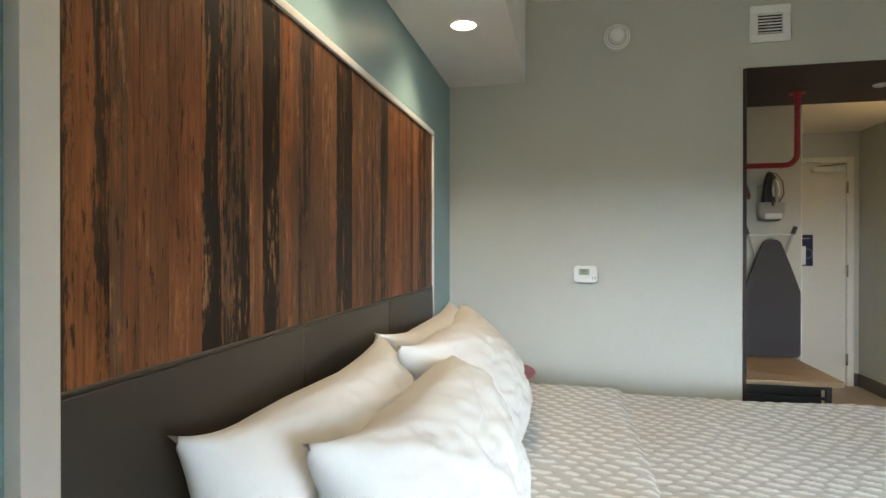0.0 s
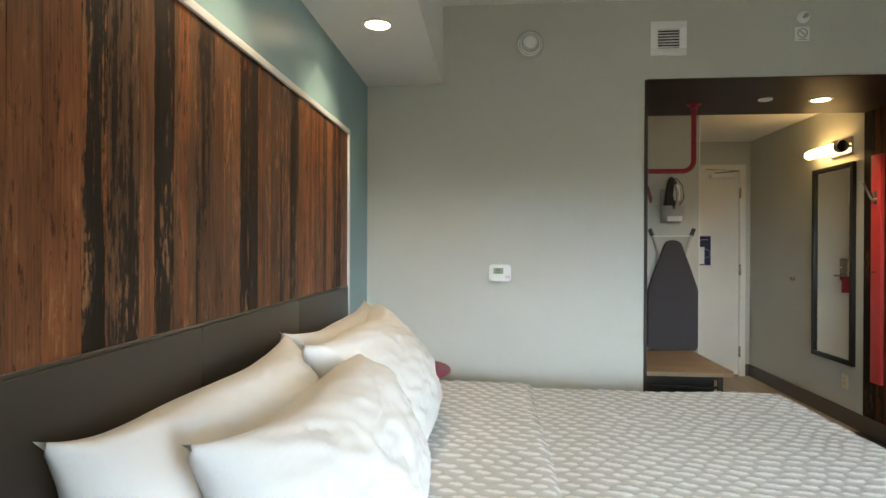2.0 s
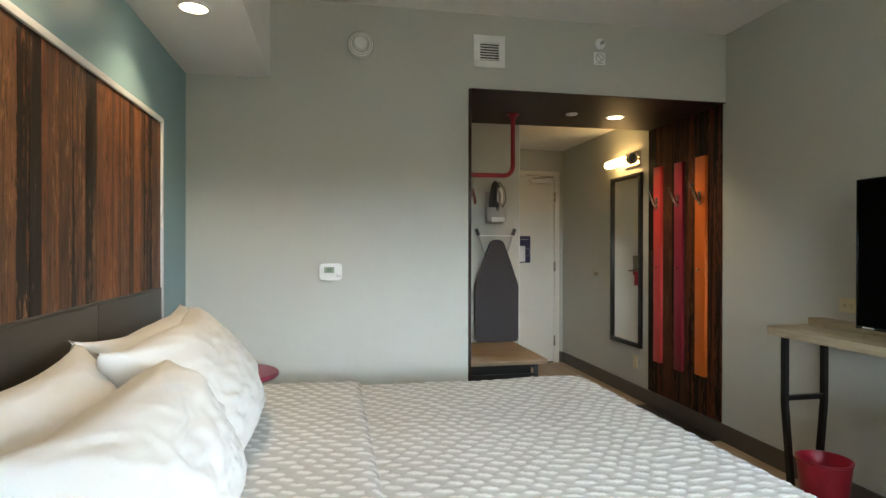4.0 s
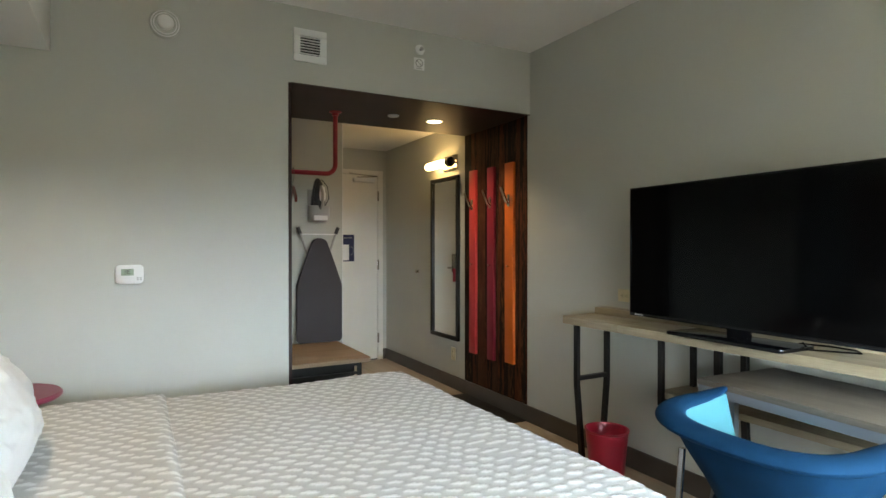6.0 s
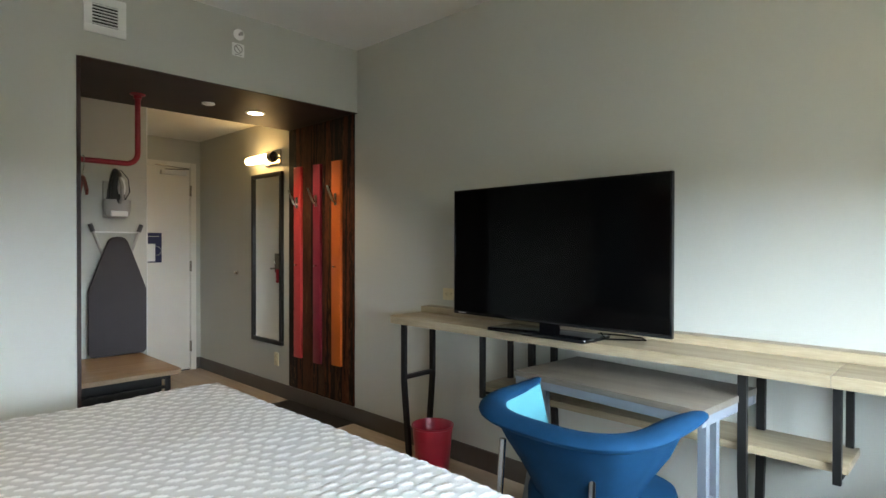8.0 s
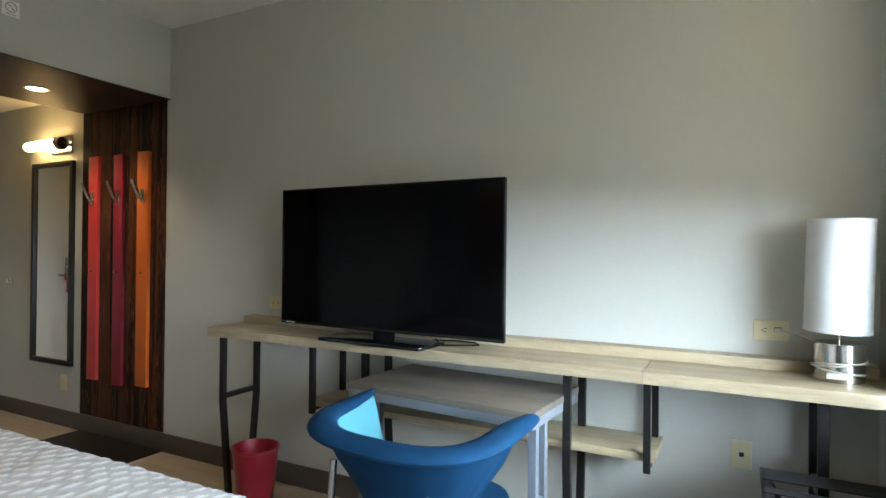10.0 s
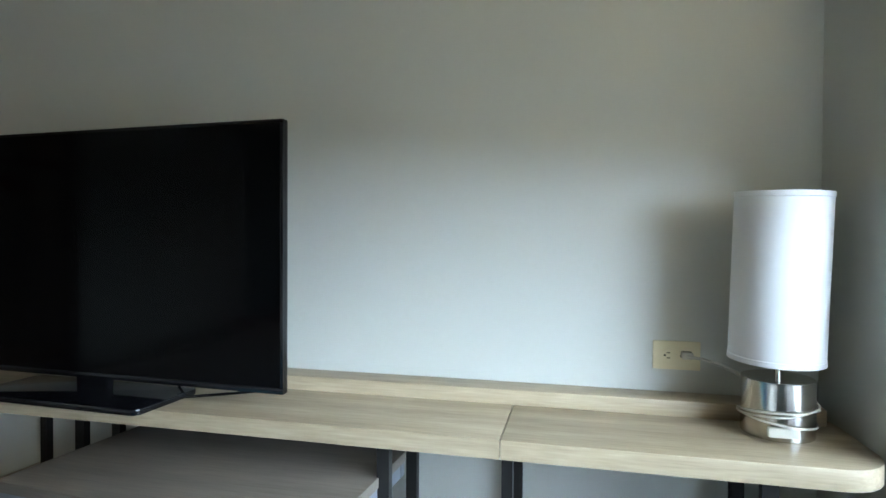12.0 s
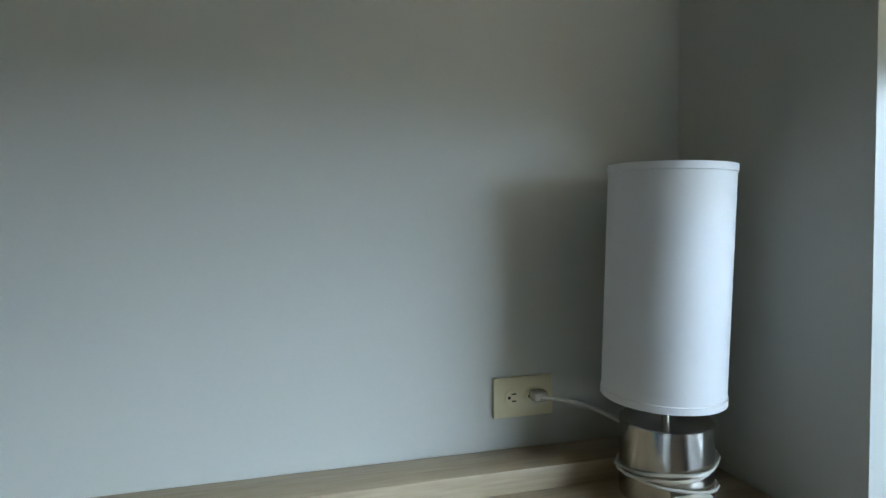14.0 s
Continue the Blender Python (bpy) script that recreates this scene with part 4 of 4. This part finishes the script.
# ---- waste bin ----
lone("waste_bin", turned([(0.0, 0.0), (0.088, 0.0), (0.092, 0.006), (0.116, 0.268), (0.121, 0.272), (0.121, 0.281), (0.114, 0.281), (0.110, 0.270), (0.086, 0.012), (0.0, 0.010)], 2.257, 1.98, 0, 48), "red", "round red plastic waste bin on the floor", "waste bin")

# ---- table lamp ----
LX, LY = 2.345, -0.532
tl = thing("table_lamp", (LX, LY, DZ), "table lamp with tall white drum shade and steel base", "table lamp")
part("base", turned([(0.0, 0.0), (0.071, 0.0), (0.073, 0.002), (0.073, 0.1225), (0.0715, 0.124), (0.0, 0.124)], LX, LY, DZ, 56), "steel", tl, "brushed steel drum base")
part("stem", turned([(0.0065, 0.124), (0.0065, 0.37)], LX, LY, DZ, 16), "steel", tl)
R = 0.0955
bm = turned([(R, 0.160), (R + 0.0015, 0.160), (R + 0.0015, 0.171), (R, 0.172), (R, 0.519), (R + 0.0015, 0.520), (R + 0.0015, 0.531), (R - 0.002, 0.531), (R - 0.002, 0.160)], LX, LY, DZ, 72, ring_only=True)
bmesh.ops.rotate(bm, verts=bm.verts[:], cent=(LX, LY, DZ + 0.35), matrix=Matrix.Rotation(radians(1.2), 3, "X") @ Matrix.Rotation(radians(-1.5), 3, "Y"))
part("shade", bm, "shade", tl, "tall white fabric drum shade")
part("spider", box(LX - R + 0.001, LX + R - 0.001, LY - 0.003, LY + 0.003, DZ + 0.365, DZ + 0.370), "steel", tl)
cd = []
for k in range(80):
    a = 2 * math.pi * k / 26
    cd.append((LX + (0.0775 + 0.003 * math.sin(k)) * math.cos(a), LY + (0.0775 + 0.003 * math.sin(k * 1.3)) * math.sin(a), DZ + 0.030 + 0.0005 * k + 0.014 * math.sin(a * 0.71 + 1)))
part("wound_cord", tube(cd, 0.0026, 8), "cord", tl, "clear cord wound round the base")
bm = box(LX - 0.094, LX - 0.078, LY - 0.015, LY + 0.045, DZ + 0.016, DZ + 0.036, 0.004)
part("cord_switch", bm, "cord", tl)
pc = [(XR - 0.035, -0.366, 1.024), (XR - 0.04, -0.40, 1.020), (XR - 0.045, -0.44, 1.010), (XR - 0.05, -0.475, 0.994), (XR - 0.055, -0.51, 0.975), (XR - 0.065, -0.545, 0.950), (XR - 0.085, -0.56, 0.935)]
part("supply_cord", tube(pc, 0.0038, 8), "cord", tl)
part("plug", box(XR - 0.036, XR - 0.0095, -0.382, -0.354, 1.015, 1.034, 0.007, seg=3), "cord", tl, "clear plastic plug")

# ---- luggage rack ----
lr = thing("luggage_rack", (1.95, -0.46, 0), "folding black luggage rack with webbing straps", "luggage rack")
RX0, RX1, RY0, RY1, RZ = 1.72, 2.165, -0.64, -0.30, 0.62
for y in (RY0, RY1 - 0.03):
    part("side_bar", box(RX0, RX1, y, y + 0.03, RZ - 0.03, RZ, 0.004), "black", lr)
for x in (RX0 + 0.03, RX0 + 0.13, RX0 + 0.24, RX0 + 0.35, RX1 - 0.05):
    part("strap", box(x - 0.022, x + 0.022, RY0 + 0.005, RY1 - 0.005, RZ, RZ + 0.004), "strap", lr)
for x in (RX0, RX1 - 0.022):
    part("end_bar", box(x, x + 0.022, RY0 + 0.03, RY1 - 0.03, RZ - 0.03, RZ - 0.002), "black", lr)
    for a, b in ((RY0, RY1), (RY1, RY0)):
        off = 0.0 if a < b else 0.024
        part("leg", tube([(x + off, a + (0.015 if a < b else -0.015), RZ - 0.03), (x + off, b, 0.0)], 0, flat=(0.010, 0.012)), "black", lr)

# ---- tub chair ----
CX, CY, CA = 1.685, 0.675, radians(-3)
ch = thing("tub_chair", (CX, CY, 0), "blue upholstered tub chair on chrome legs", "chair")


def place(bm):
    m = Matrix.Translation((CX, CY, 0)) @ Matrix.Rotation(CA, 4, "Z")
    bmesh.ops.transform(bm, matrix=m, verts=bm.verts[:])
    return bm


def arc(k, rx, ry, n=36, open_deg=58, far_deg=None):
    """The U of the chair: its opening faces +x; one arm may reach further than the other."""
    far_deg = open_deg if far_deg is None else far_deg
    a = radians(open_deg + (360 - open_deg - far_deg) * k / n)
    c, s = math.cos(a), math.sin(a)
    if c > 0:
        return rx * c ** 0.68, math.copysign(ry * (1 + 0.12 * c), s)
    return rx * math.copysign(abs(c) ** 0.68, c), ry * math.copysign(abs(s) ** 0.68, s)


def sweep(sections):
    bm = bmesh.new()
    rings = [[bm.verts.new(p) for p in s] for s in sections]
    for a, b in zip(rings, rings[1:]):
        for k in range(len(a)):
            bm.faces.new((a[k], a[(k + 1) % len(a)], b[(k + 1) % len(a)], b[k]))
    bm.faces.new(rings[0])
    bm.faces.new(rings[-1])
    bmesh.ops.recalc_face_normals(bm, faces=bm.faces[:])
    return bm


def rim(n=48):
    out = []
    for k in range(n + 1):
        x, y = arc(k, 0.260, 0.300, n, 60, 58)
        d = Vector((x / 0.260, y / 0.305, 0)).normalized()
        end = min(k, n - k) / n
        g = 0.40 + 0.60 * min(1.0, end / 0.16) ** 0.5
        wide, thick = 0.048 * g, 0.023 * g
        z = 0.735 + 0.035 * abs(1 - 2 * k / n) ** 1.6
        out.append([Vector((x, y, z)) + d * wide * math.cos(t) + Vector((0, 0, thick * math.sin(t) - 0.003 * math.cos(t))) for t in np.linspace(0, 2 * math.pi, 19)[:-1]])
    return sweep(out)


def shell(r_off, thick, n=44, top=0.725, bottom=0.40, opening=66):
    out = []
    levels = ((bottom, 0.34), (0.48, 0.48), (0.56, 0.63), (0.64, 0.81), (top, 0.98))
    for k in range(n + 1):
        x, y = arc(k, 1, 1, n, opening)
        e = min(k, n - k) / n
        crease = 0.004 * noise.noise((x * 4, y * 4, 3))
        sec = [((0.243 * o + r_off + crease) * x, (0.290 * o + r_off + crease) * y, z + 0.03 * abs(1 - 2 * k / n) ** 1.6 * (z > 0.7)) for z, o in levels]
        sec += [((0.243 * o + r_off - thick) * x, (0.290 * o + r_off - thick) * y, z + 0.03 * abs(1 - 2 * k / n) ** 1.6 * (z > 0.7)) for z, o in reversed(levels)]
        out.append(sec)
    return sweep(out)


part("rim", place(rim()), "blue", ch, "thick padded blue rim")
part("outer_shell", place(shell(0.022, 0.030, opening=80)), "blue", ch)
part("inner_back", place(shell(-0.004, 0.022, top=0.740, bottom=0.44, opening=70)), "aqua", ch, "light aqua inner back")
seat = prism([(0.10 + 0.235 * math.copysign(abs(math.cos(a)) ** 0.75, math.cos(a)), 0.235 * math.copysign(abs(math.sin(a)) ** 0.75, math.sin(a))) for a in np.linspace(0, 2 * math.pi, 41)[:-1]], 0.38, 0.47, 0.025)
part("seat", place(seat), "blue", ch, "blue seat cushion")
for sx, sy in ((1, 1), (1, -1), (-1, 1), (-1, -1)):
    if sx < 0:
        ty = 0.225 if sy > 0 else -0.135
        pts = [(-0.165, ty, 0.632), (-0.185, ty, 0.42), (-0.25, ty + 0.03 * sy, 0.0)]
    else:
        pts = [(0.22, 0.17 * sy, 0.385), (0.25, 0.22 * sy, 0.0)]
    part("leg", place(tube(pts, 0.012, 14)), "chrome", ch, "chrome tube leg")
